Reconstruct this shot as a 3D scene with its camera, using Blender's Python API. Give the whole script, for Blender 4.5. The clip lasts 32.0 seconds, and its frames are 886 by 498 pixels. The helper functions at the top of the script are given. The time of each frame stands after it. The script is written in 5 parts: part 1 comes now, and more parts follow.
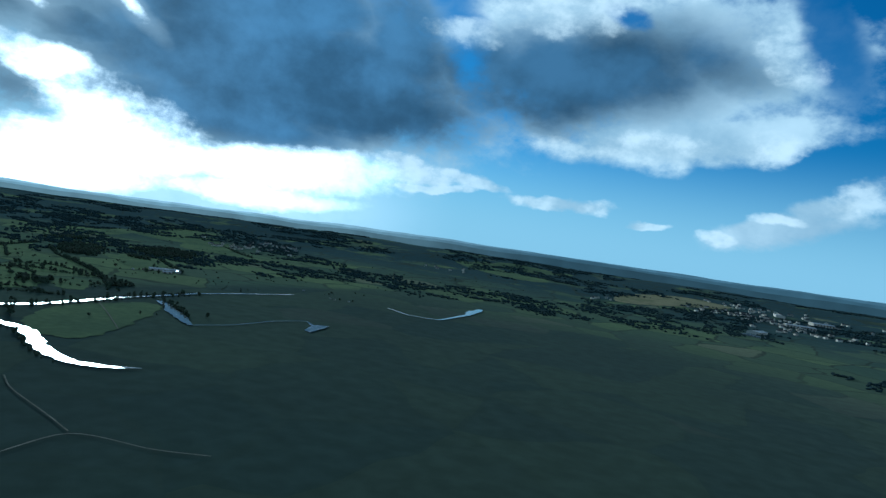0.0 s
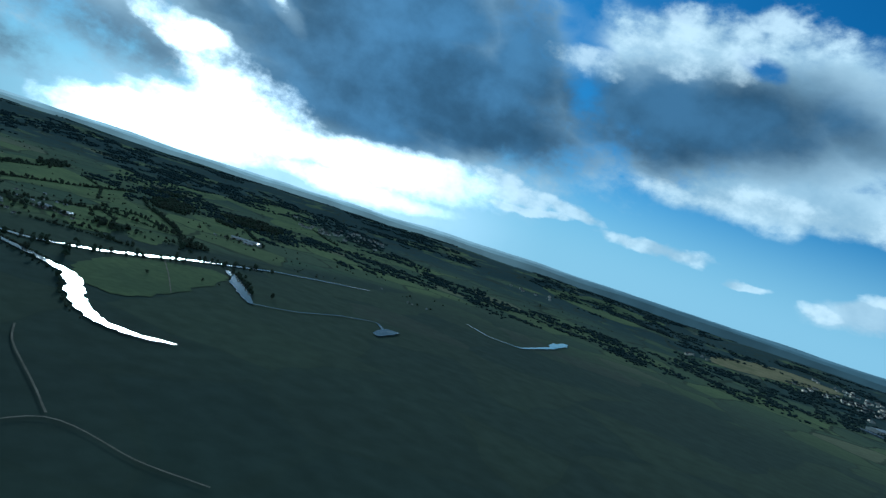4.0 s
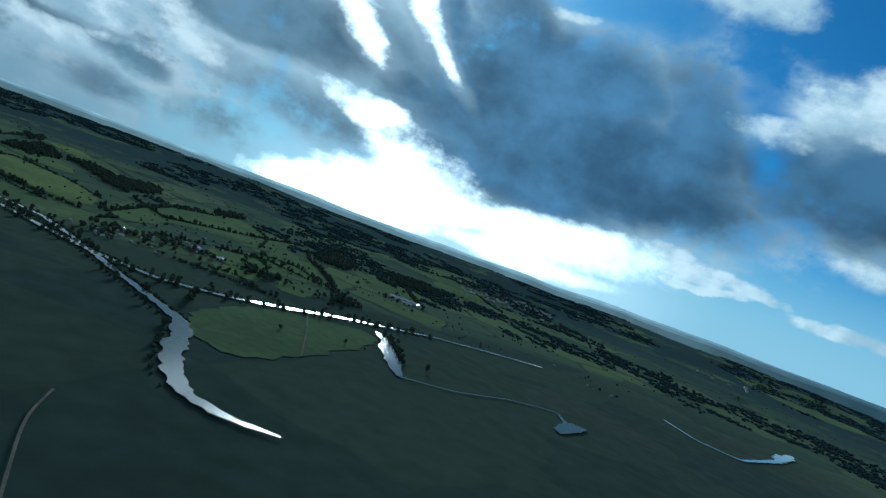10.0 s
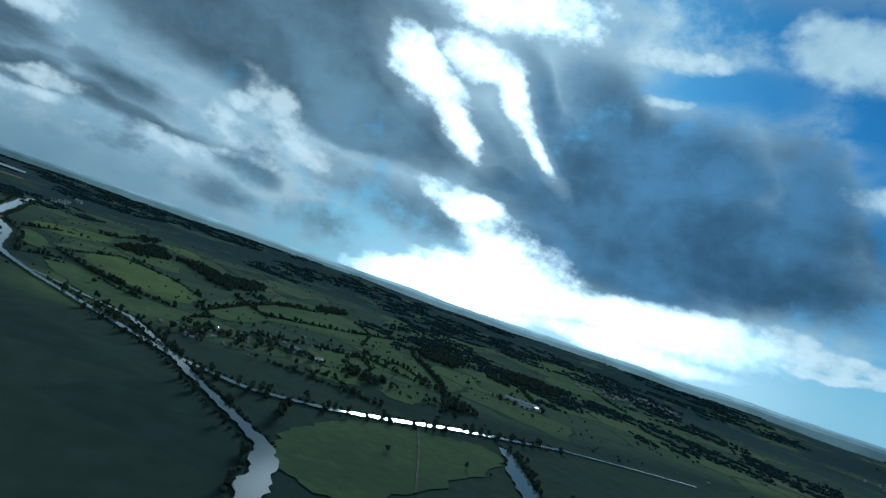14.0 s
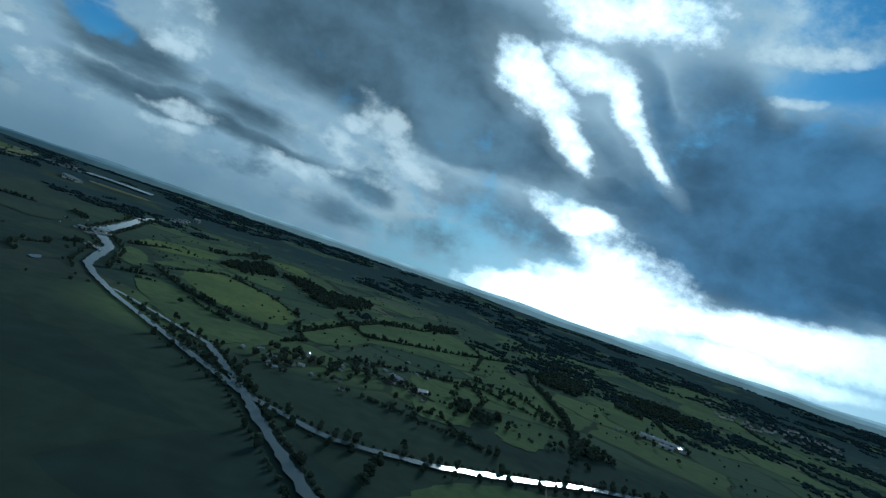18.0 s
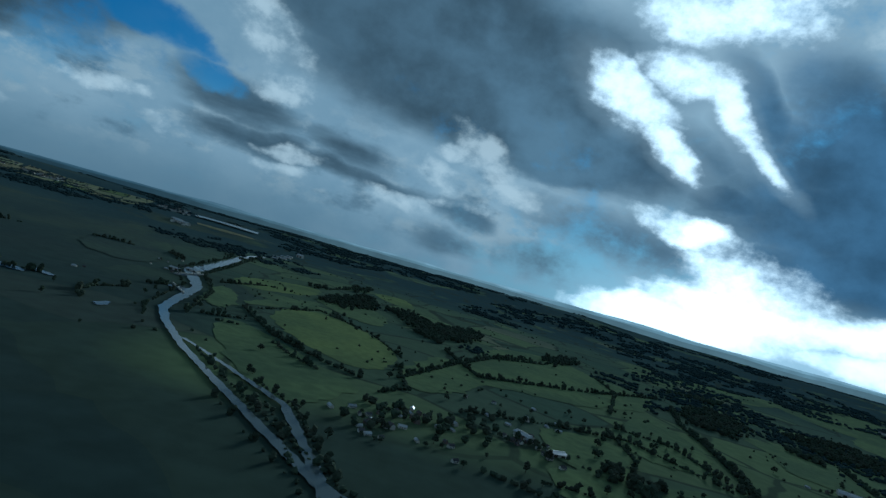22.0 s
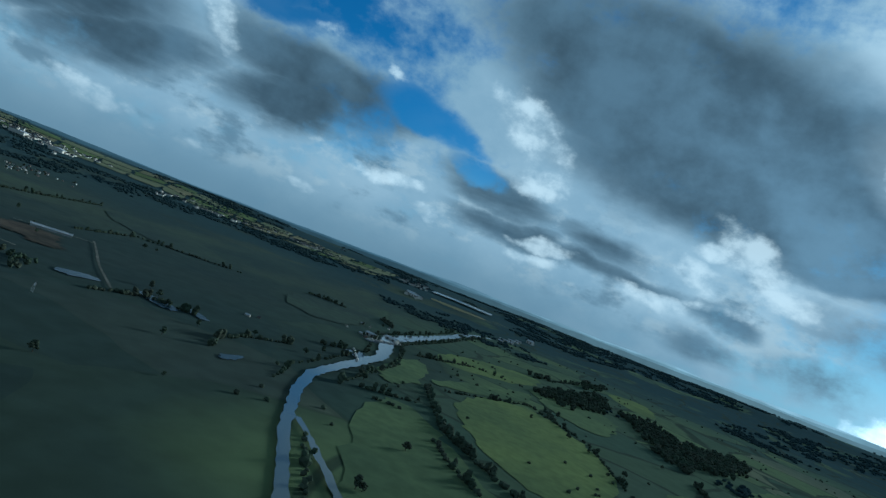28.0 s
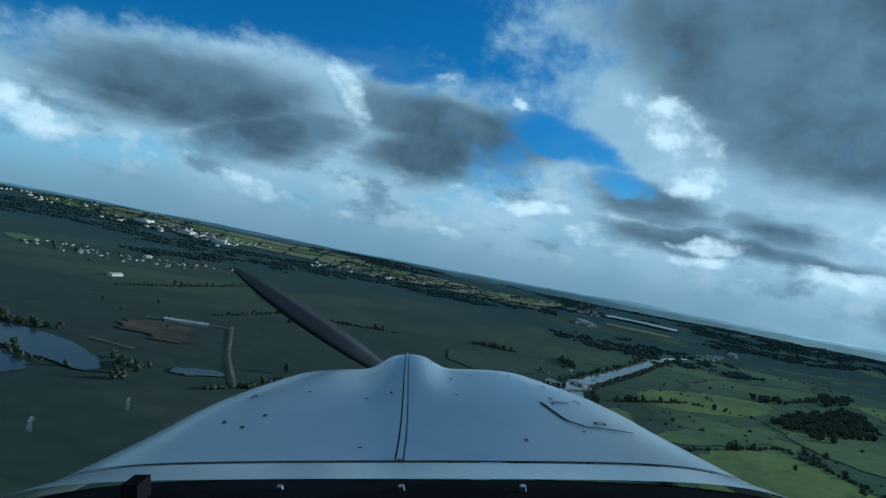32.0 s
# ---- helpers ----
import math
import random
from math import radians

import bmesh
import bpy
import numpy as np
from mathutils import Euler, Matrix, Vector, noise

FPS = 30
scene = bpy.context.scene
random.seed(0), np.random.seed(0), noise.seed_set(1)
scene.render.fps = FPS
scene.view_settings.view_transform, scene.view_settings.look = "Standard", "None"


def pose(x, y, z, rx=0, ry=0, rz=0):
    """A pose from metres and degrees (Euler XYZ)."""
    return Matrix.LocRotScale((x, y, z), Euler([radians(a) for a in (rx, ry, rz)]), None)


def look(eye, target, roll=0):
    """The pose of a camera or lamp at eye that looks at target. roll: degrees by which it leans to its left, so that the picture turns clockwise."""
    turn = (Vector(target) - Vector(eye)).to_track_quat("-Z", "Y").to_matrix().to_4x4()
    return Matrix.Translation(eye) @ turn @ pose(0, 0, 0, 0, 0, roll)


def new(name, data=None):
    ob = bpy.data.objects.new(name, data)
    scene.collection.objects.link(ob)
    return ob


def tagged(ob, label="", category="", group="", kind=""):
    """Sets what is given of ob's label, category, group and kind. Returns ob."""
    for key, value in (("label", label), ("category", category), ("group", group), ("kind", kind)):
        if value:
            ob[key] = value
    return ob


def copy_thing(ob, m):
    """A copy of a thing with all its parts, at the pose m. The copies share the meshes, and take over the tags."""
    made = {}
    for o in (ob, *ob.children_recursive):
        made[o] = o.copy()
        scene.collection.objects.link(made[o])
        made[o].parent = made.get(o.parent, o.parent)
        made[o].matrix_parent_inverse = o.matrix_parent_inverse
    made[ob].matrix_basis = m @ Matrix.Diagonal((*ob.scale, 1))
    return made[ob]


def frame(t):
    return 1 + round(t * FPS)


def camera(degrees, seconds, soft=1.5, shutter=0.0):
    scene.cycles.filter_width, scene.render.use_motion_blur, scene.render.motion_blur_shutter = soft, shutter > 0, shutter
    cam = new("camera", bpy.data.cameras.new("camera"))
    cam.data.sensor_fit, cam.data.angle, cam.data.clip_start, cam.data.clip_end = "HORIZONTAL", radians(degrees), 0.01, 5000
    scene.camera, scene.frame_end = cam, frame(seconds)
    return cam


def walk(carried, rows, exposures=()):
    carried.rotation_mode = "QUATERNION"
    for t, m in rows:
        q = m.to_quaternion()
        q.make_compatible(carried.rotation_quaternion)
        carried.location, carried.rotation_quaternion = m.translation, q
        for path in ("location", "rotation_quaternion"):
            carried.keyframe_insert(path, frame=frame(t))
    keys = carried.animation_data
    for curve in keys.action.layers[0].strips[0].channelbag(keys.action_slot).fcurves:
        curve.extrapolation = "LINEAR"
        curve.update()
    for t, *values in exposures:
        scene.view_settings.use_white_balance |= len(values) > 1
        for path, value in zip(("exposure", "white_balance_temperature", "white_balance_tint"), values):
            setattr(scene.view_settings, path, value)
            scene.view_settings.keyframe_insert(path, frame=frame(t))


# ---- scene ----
from mathutils.geometry import delaunay_2d_cdt
FOV = 69.0
cam = camera(FOV, 32.0, soft=1.4)

# seconds, eye x, y, z, heading to the left of north, pitch up, lean to the left
PATH = [
    (0, 197.2, -67.3, 166.3, 29.62, -0.66, 8.62),
    (0.5, 189.9, -53.8, 165.3, 30.44, -0.16, 12.57),
    (1, 182.0, -40.7, 164.4, 31.47, -0.09, 15.88),
    (1.5, 173.3, -28.2, 163.4, 32.58, -0.08, 18.71),
    (2, 163.6, -16.3, 162.4, 33.42, -0.22, 20.43),
    (2.5, 153.0, -4.5, 161.0, 34.15, -0.38, 20.04),
    (3, 141.8, 7.6, 159.4, 34.95, -0.76, 18.60),
    (3.5, 129.9, 20.0, 157.5, 36.19, -0.81, 18.44),
    (4, 117.6, 32.6, 155.4, 37.33, -1.09, 18.63),
    (4.5, 105.0, 45.2, 153.0, 38.42, -1.48, 18.98),
    (5, 92.3, 57.7, 150.5, 39.54, -1.84, 19.41),
    (5.5, 79.8, 70.3, 147.7, 40.74, -2.04, 19.85),
    (6, 67.6, 82.6, 144.6, 42.16, -1.86, 20.34),
    (6.5, 55.7, 94.4, 141.3, 43.72, -1.72, 20.96),
    (7, 44.1, 105.6, 137.9, 45.14, -1.52, 21.15),
    (7.5, 32.4, 116.3, 135.0, 46.59, -1.35, 21.53),
    (8, 20.3, 126.7, 133.1, 47.58, -1.50, 21.31),
    (8.5, 7.5, 136.8, 132.2, 48.75, -0.84, 22.06),
    (9, -6.0, 146.1, 131.7, 50.15, -0.36, 21.43),
    (9.5, -20.0, 154.3, 131.4, 51.55, -0.15, 21.01),
    (10, -34.5, 161.3, 131.0, 52.83, -0.09, 21.11),
    (10.5, -49.3, 167.4, 130.3, 54.19, 0.40, 21.63),
    (11, -64.1, 173.4, 129.2, 55.54, 0.72, 21.41),
    (11.5, -78.8, 179.7, 127.9, 56.72, 1.02, 21.05),
    (12, -93.4, 186.1, 126.7, 58.27, 1.48, 20.49),
    (12.5, -108.1, 192.1, 125.8, 59.72, 2.00, 20.05),
    (13, -122.5, 197.3, 124.9, 61.23, 2.58, 19.31),
    (13.5, -136.7, 202.0, 124.0, 62.55, 3.64, 19.79),
    (14, -150.4, 206.7, 123.0, 63.80, 4.54, 19.72),
    (14.5, -164.0, 211.9, 122.2, 65.11, 4.99, 19.28),
    (15, -177.7, 217.6, 122.0, 66.37, 4.49, 17.65),
    (15.5, -192.0, 223.5, 122.4, 68.24, 5.44, 20.54),
    (16, -207.3, 229.7, 123.2, 69.41, 5.05, 21.03),
    (16.5, -223.4, 236.0, 124.1, 70.29, 4.05, 20.45),
    (17, -239.7, 242.1, 125.0, 71.10, 2.96, 19.55),
    (17.5, -256.0, 247.6, 125.6, 72.10, 2.30, 19.09),
    (18, -272.5, 252.3, 125.8, 73.48, 2.52, 19.46),
    (18.5, -289.6, 256.2, 125.6, 74.05, 2.39, 18.12),
    (19, -307.5, 259.4, 125.1, 74.78, 2.30, 16.13),
    (19.5, -325.7, 262.3, 124.8, 76.05, 2.26, 16.19),
    (20, -344.1, 265.0, 124.5, 77.23, 1.91, 15.88),
    (20.5, -362.4, 267.3, 124.3, 78.52, 1.52, 15.63),
    (21, -380.8, 269.4, 124.0, 79.96, 1.30, 15.63),
    (21.5, -399.3, 271.4, 123.8, 81.26, 1.44, 15.11),
    (22, -417.7, 273.7, 123.8, 82.85, 1.82, 16.41),
    (22.5, -436.1, 276.2, 123.7, 84.73, 2.80, 19.24),
    (23, -454.4, 278.7, 122.9, 86.40, 2.78, 19.02),
    (23.5, -472.7, 281.2, 121.3, 87.90, 2.60, 17.96),
    (24, -490.9, 283.7, 119.1, 89.04, 2.39, 15.37),
    (24.5, -509.1, 286.1, 116.8, 91.03, 3.92, 18.12),
    (25, -527.3, 288.6, 114.8, 92.71, 4.03, 17.97),
    (25.5, -545.4, 291.7, 113.3, 94.08, 2.69, 15.79),
    (26, -563.1, 295.8, 112.8, 96.24, 2.43, 16.39),
    (26.5, -580.5, 300.6, 113.2, 98.74, 2.64, 18.25),
    (27, -598.0, 304.8, 113.8, 101.34, 2.95, 20.36),
    (27.5, -615.8, 306.7, 114.4, 103.82, 3.00, 21.72),
    (28, -633.8, 305.6, 114.9, 106.06, 2.51, 21.54),
    (28.5, -651.7, 301.6, 115.4, 108.56, 2.46, 23.63),
    (29, -669.2, 295.8, 115.8, 110.48, 1.91, 24.02),
    (29.5, -686.3, 288.7, 115.9, 112.29, 1.65, 23.50),
    (30, -703.1, 280.8, 115.7, 114.37, 1.82, 22.26),
    (30.5, -719.6, 272.4, 115.3, 116.48, 1.95, 21.84),
    (31, -735.9, 263.6, 114.8, 117.77, 1.28, 18.94),
    (31.5, -752.1, 254.6, 114.1, 118.70, 1.10, 14.29),
    (32, -768.2, 245.5, 113.3, 119.95, 1.53, 11.31),
]


def flown(x, y, z, yaw, pitch, lean):
    a, p = radians(yaw), radians(pitch)
    ahead = Vector((-math.sin(a) * math.cos(p), math.cos(a) * math.cos(p), math.sin(p)))
    return look((x, y, z), Vector((x, y, z)) + ahead, lean)


walk(cam, [(t, flown(*p)) for t, *p in PATH], exposures=[(0, 0.12, 4680, -8), (3, 0.12, 4730, -8), (9, 0.10, 4930, -8), (15, -0.04, 4880, -8), (20, -0.30, 4830, -8), (24, -0.53, 4610, -8), (25.5, -0.46, 4630, -8), (28, 0.0, 4810, -8), (32, 0.28, 4810, -8)])

# ------------------------------------------------------------------ sky and light
SUN_AZ, SUN_EL = 61.0, 13.0
world = bpy.data.worlds.new("sky")
scene.world = world
world.use_nodes = True
wt = world.node_tree
wt.nodes.clear()


def wire(tree, kind, ins=(), **attrs):
    """A node with its inputs set by number or linked; returns its first output."""
    n = tree.nodes.new(kind)
    for k, v in attrs.items():
        if k == "operation":
            n.operation = v
        elif k == "blend":
            n.data_type, n.blend_type = "RGBA", v
        elif k == "dims":
            n.noise_dimensions = v
    for key, v in (ins.items() if isinstance(ins, dict) else enumerate(ins)):
        if isinstance(v, bpy.types.NodeSocket):
            tree.links.new(v, n.inputs[key])
        elif v is not None:
            n.inputs[key].default_value = v
    return n


def wm(op, a, b=None, c=None):
    return wire(wt, "ShaderNodeMath", (a, b, c), operation=op).outputs[0]


def smooth(tree, v, lo, hi, to0=0.0, to1=1.0):
    n = wire(tree, "ShaderNodeMapRange", {0: v, 1: lo, 2: hi, 3: to0, 4: to1})
    n.interpolation_type = "SMOOTHSTEP"
    return n.outputs[0]


def wmix(f, a, b):
    n = wire(wt, "ShaderNodeMix", {0: f, 6: a, 7: b}, blend="MIX")
    return n.outputs[2]


way = wt.nodes.new("ShaderNodeTexCoord").outputs["Generated"]
xyz = wire(wt, "ShaderNodeSeparateXYZ", (way,))


def fbm(scale, detail, rough=0.6, stretch=1.0, seed=0.0):
    m = wire(wt, "ShaderNodeMapping", {0: way, 1: (seed, seed * 0.7, 0), 3: (1, 1, stretch)})
    return wire(wt, "ShaderNodeTexNoise", {"Vector": m.outputs[0], "Scale": scale, "Detail": detail, "Roughness": rough}).outputs[0]


n_big = fbm(7.0, 5.0, 0.55, 1.5, 3.0)
n_two = fbm(9.0, 5.0, 0.55, 2.0, 11.0)
n_edge = fbm(13.0, 10.0, 0.60, 1.45, 5.0)
n_mid = fbm(6.5, 8.0, 0.55, 1.3, 31.0)
n_fine = fbm(42.0, 7.0, 0.62, 1.4, 8.0)
az0 = wm("MULTIPLY", wm("ARCTAN2", wm("MULTIPLY", xyz.outputs[0], -1.0), xyz.outputs[1]), 57.29578)
el0 = wm("MULTIPLY", wm("ARCSINE", xyz.outputs[2]), 57.29578)
az = wm("ADD", az0, wm("MULTIPLY", wm("SUBTRACT", n_big, 0.5), 4.0))
el = wm("ADD", el0, wm("MULTIPLY", wm("SUBTRACT", n_two, 0.5), 2.6))
side = smooth(wt, az0, 60.0, 105.0)


def puff(field, a, e, wa, we, tilt=0.0, gain=1.0):
    """Adds to a field an oval of sky about azimuth a and elevation e, in degrees, that slopes by tilt."""
    da = wm("SUBTRACT", az, a)
    dv = wm("MULTIPLY_ADD", da, -tilt, wm("SUBTRACT", el, e))
    u, v = wm("MULTIPLY", da, 1.0 / wa), wm("MULTIPLY", dv, 1.0 / we)
    f = wm("MULTIPLY", wm("SUBTRACT", 1.0, wm("MULTIPLY_ADD", v, v, wm("MULTIPLY", u, u))), gain)
    return f if field is None else wm("MAXIMUM", field, f)


# dark undersides: the bank past the sun, the long bank before it, the heaps behind
dark = puff(None, 45.5, 12.4, 19.2, 5.4, -0.02, 1.2)
dark = puff(dark, 48.9, 16.8, 13.0, 4.7, -0.10, 1.1)
dark = puff(dark, 43.4, 11.2, 14.1, 4.2, 0.04, 0.9)
dark = puff(dark, 50.1, 7.9, 13.9, 4.0, -0.09, 0.9)
dark = puff(dark, 20.8, 15.4, 13.8, 4.5, -0.18, 0.95)
dark = puff(dark, 11.7, 17.7, 7.5, 2.4, 0.17, 0.6)
dark = puff(dark, 41.5, 10.7, 15.5, 4.0, -0.01, 1.2)
dark = puff(dark, 51.8, 15.8, 10.2, 3.8, 0.22, 0.8)
dark = puff(dark, 34.8, 16.0, 6.5, 5.0, 0.64, 0.8)
dark = puff(dark, 80.4, 14.7, 21.6, 4.4, 0.05, 1.3)
dark = puff(dark, 84.4, 20.0, 17.9, 5.1, -0.03, 1.1)
dark = puff(dark, 60.7, 11.8, 3.9, 1.6, -0.03, 0.9)
dark = puff(dark, 50.0, 15.8, 8.7, 5.6, 0.78)
dark = puff(dark, 59.4, 19.4, 3.9, 2.6, 0.84, 0.8)
dark = puff(dark, 74.6, 11.2, 7.0, 1.2, -0.07, 0.8)
dark = puff(dark, 101.0, 6.1, 5.2, 1.2, 0.03, 0.7)
dark = puff(dark, 91.7, 5.9, 6.2, 0.8, 0.03, 0.6)
dark = puff(dark, 66.8, 6.4, 8.9, 2.1, 0.12, 0.45)
dark = puff(dark, 92.6, 22.3, 19.0, 6.3, 0.09, 1.2)
dark = puff(dark, 78.6, 14.3, 6.7, 2.6, 0.04, 0.9)
dark = puff(dark, 136.2, 8.0, 7.0, 2.6, -0.25, 0.9)
dark = puff(dark, 122.0, 9.9, 6.9, 2.5, -0.20)
dark = puff(dark, 81.9, 5.0, 3.3, 1.0, 0.09, 0.8)
dark = puff(dark, 143.5, 9.9, 11.3, 3.3, -0.08)
dark = puff(dark, 121.5, 12.2, 9.4, 2.7, 0.04, 1.1)
dark = puff(dark, 96.0, 19.3, 11.7, 5.3, 0.29)
dark = puff(dark, 103.4, 8.7, 5.2, 1.5, 0.12, 0.62)
dark = puff(dark, 93.3, 7.5, 4.3, 1.1, 0.08, 0.5)
dark = puff(dark, 82.7, 2.5, 3.2, 1.0, 0.04, 0.5)
dark = puff(dark, 72.6, 3.1, 5.4, 1.7, 0.01, 0.5)
dark = puff(dark, 28.9, 15.4, 7.8, 2.9, -0.00, 0.8)
dark = puff(dark, 17.4, 14.5, 10.0, 2.0, -0.18, 0.5)
# all that is cloud
cover = puff(None, 45.7, 13.1, 23.8, 9.4, -0.06, 1.2)
cover = puff(cover, 50.3, 7.7, 16.8, 6.1, -0.11)
cover = puff(cover, 17.7, 16.8, 19.9, 7.0, -0.02, 1.1)
cover = puff(cover, 10.6, 11.2, 12.7, 2.4, -0.12)
cover = puff(cover, 2.2, 4.8, 5.8, 1.4, -0.26)
cover = puff(cover, -0.5, 6.8, 2.6, 1.2, -0.05, 0.9)
cover = puff(cover, 42.0, 4.4, 5.4, 0.8, -0.18, 0.9)
cover = puff(cover, 52.8, 12.0, 31.1, 8.9, -0.02)
cover = puff(cover, 36.2, 28.0, 5.5, 2.8, 0.12, 0.9)
cover = puff(cover, 95.5, 6.4, 26.2, 12.2, -0.12)
cover = puff(cover, 74.7, 20.0, 36.1, 12.1, -0.02)
cover = puff(cover, 129.7, 8.9, 16.3, 6.3, -0.25)
cover = puff(cover, 91.9, 19.9, 25.3, 10.9, 0.17)
cover = puff(cover, 122.6, -0.1, 23.4, 5.7, -0.13, 0.8)
cover = puff(cover, 137.5, 10.7, 23.5, 5.2, -0.14)
cover = puff(cover, 98.2, 14.5, 17.3, 9.1, 0.23)
cover = puff(cover, 121.8, 2.0, 36.1, 5.2, -0.07, 0.8)
cover = puff(cover, 29.3, 14.9, 10.3, 4.2, 0.09)
# bright heaps and rims
heap = puff(None, 31.3, 4.6, 4.4, 0.5, -0.12, 1.5)
heap = puff(heap, 20.3, 4.8, 4.9, 0.7, -0.03, 1.6)
heap = puff(heap, 13.2, 3.9, 2.1, 0.4, -0.05, 1.5)
heap = puff(heap, 7.1, 3.4, 1.6, 0.5, 0.07, 1.4)
heap = puff(heap, 2.6, 5.5, 2.5, 0.6, 0.05, 1.5)
heap = puff(heap, -2.5, 7.9, 2.2, 1.6, -0.41)
heap = puff(heap, 30.7, 18.0, 3.8, 1.3, 0.02)
heap = puff(heap, 19.0, 22.6, 8.6, 2.3, -0.11)
heap = puff(heap, 4.0, 18.0, 3.1, 1.8, 0.42, 0.9)
heap = puff(heap, 11.0, 10.4, 11.4, 1.2, -0.07, 0.9)
heap = puff(heap, 34.7, 6.2, 2.6, 0.7, -0.07, 1.3)
heap = puff(heap, 27.9, 5.7, 3.8, 0.6, 0.12, 1.3)
heap = puff(heap, 24.1, 20.2, 6.4, 1.7, 0.04, 0.8)
heap = puff(heap, 49.4, 25.6, 4.5, 1.0, -0.05, 1.2)
heap = puff(heap, 49.1, 22.3, 2.2, 0.6, -0.11, 1.1)
heap = puff(heap, 33.9, 5.3, 5.3, 0.8, -0.08, 1.2)
heap = puff(heap, 83.7, 7.1, 3.1, 1.3, 0.39, 0.7)
heap = puff(heap, 108.6, 4.9, 1.4, 0.7, -0.05, 0.9)
heap = puff(heap, 99.1, 4.5, 2.6, 0.6, -0.04, 0.8)
heap = puff(heap, 100.1, 11.0, 2.5, 1.4, -0.06, 0.8)
heap = puff(heap, 84.1, 10.6, 2.1, 0.8, -0.11, 0.9)
heap = puff(heap, 79.0, 8.2, 3.0, 1.0, 0.12, 0.9)
heap = puff(heap, 82.9, 5.5, 2.6, 0.5, -0.07, 0.8)
heap = puff(heap, 135.7, 3.3, 1.5, 0.8, 0.14)
heap = puff(heap, 132.9, 3.2, 1.0, 0.6, -0.00, 0.9)
heap = puff(heap, 129.3, 2.7, 0.9, 0.5, 0.15, 0.8)
heap = puff(heap, 114.5, 6.5, 2.7, 0.8, -0.00)
heap = puff(heap, 119.8, 3.2, 1.4, 0.5, 0.14, 0.8)
heap = puff(heap, 102.4, 14.8, 3.7, 2.0, 0.40, 0.9)
heap = puff(heap, 98.3, 5.9, 2.1, 0.6, 0.03, 0.9)
heap = puff(heap, 87.7, 5.0, 2.8, 0.7, 0.08, 0.9)
heap = puff(heap, 82.1, 10.9, 3.5, 1.8, 0.56, 0.9)
heap = puff(heap, 130.1, 12.6, 1.7, 1.4, 0.59, 0.8)
heap = puff(heap, 154.1, 5.2, 3.1, 1.5, 0.19, 1.2)
heap = puff(heap, 137.9, 3.6, 1.9, 0.8, 0.27)
heap = puff(heap, 133.8, 3.5, 1.1, 0.5, 0.25, 0.9)
heap = puff(heap, 112.8, 6.8, 2.9, 0.7, 0.06)
heap = puff(heap, 98.7, 5.7, 3.2, 0.6, -0.00, 0.9)
heap = puff(heap, 88.8, 4.8, 2.1, 0.9, 0.18, 0.9)
heap = puff(heap, 131.5, 14.0, 1.8, 1.1, 0.62, 0.7)
heap = puff(heap, 122.2, 16.2, 1.5, 0.4, -0.04, 0.6)
heap = puff(heap, 115.7, 15.0, 1.0, 0.4, 0.38, 0.5)
heap = puff(heap, 101.5, 15.4, 3.1, 2.2, 0.76, 0.9)
# thin places round the sun
gap = puff(None, 56.3, 6.2, 7.3, 2.9, 0.03, 1.1)
gap = puff(gap, 45.5, 4.4, 10.6, 2.0, -0.03, 0.9)
gap = puff(gap, 62.1, 8.9, 2.3, 1.4, -0.16, 0.8)
gap = puff(gap, 57.2, 3.5, 7.4, 2.3, -0.04, 0.8)
hole = puff(None, 64.3, 26.1, 6.0, 1.8, -0.07, 0.85)
hole = puff(hole, 70.8, 18.6, 3.7, 1.8, 0.39)
hole = puff(hole, 66.4, 15.3, 2.6, 1.2, 0.68)
hole = puff(hole, 66.7, 21.2, 3.4, 1.4, -0.00, 0.9)
hole = puff(hole, 62.8, 19.6, 2.2, 1.5, 0.85)
hole = puff(hole, 59.0, 15.9, 1.8, 0.8, 0.87, 0.8)
gap = puff(gap, 62.4, 1.3, 8.4, 1.9, -0.06, 0.9)
gap = puff(gap, 45.5, 1.6, 6.2, 0.8, -0.03, 0.5)
gap = puff(gap, 59.7, 7.8, 6.2, 1.4, 0.22, 0.5)
# blue holes
blue = puff(None, 133.3, 17.2, 7.0, 2.1, 0.17)
blue = puff(blue, 109.7, 12.5, 4.9, 1.5, 0.31, 1.1)
blue = puff(blue, 129.1, 16.4, 5.9, 1.3, -0.10)
blue = puff(blue, 112.2, 12.9, 4.1, 1.7, 0.15, 1.1)
blue = puff(blue, 125.9, 15.8, 4.4, 1.0, -0.28)
blue = puff(blue, 106.0, 9.9, 2.7, 1.2, 0.15)
blue = puff(blue, 44.6, 24.0, 7.6, 2.0, -0.11)
blue = puff(blue, 31.2, 18.7, 4.1, 4.0, 1.41, 0.7)
blue = puff(blue, 26.8, 23.2, 3.0, 0.8, 0.12, 0.8)
blue = puff(blue, 16.5, 20.7, 2.6, 1.1, 0.22)
blue = puff(blue, 32.9, 20.4, 1.9, 0.8, -0.00, 0.7)
blue = puff(blue, 1.3, 20.1, 3.8, 3.9, 1.35)

sky = wt.nodes.new("ShaderNodeTexSky")
sky.sky_type, sky.sun_disc = "NISHITA", False
sky.sun_elevation, sky.sun_rotation = radians(SUN_EL + 12), radians(-SUN_AZ)
sky.altitude, sky.air_density, sky.dust_density, sky.ozone_density = 300, 1.0, 0.6, 3.0
clear = wire(wt, "ShaderNodeMix", {0: 1.0, 6: sky.outputs[0], 7: (0.019, 0.043, 0.059, 1)}, blend="MULTIPLY").outputs[2]
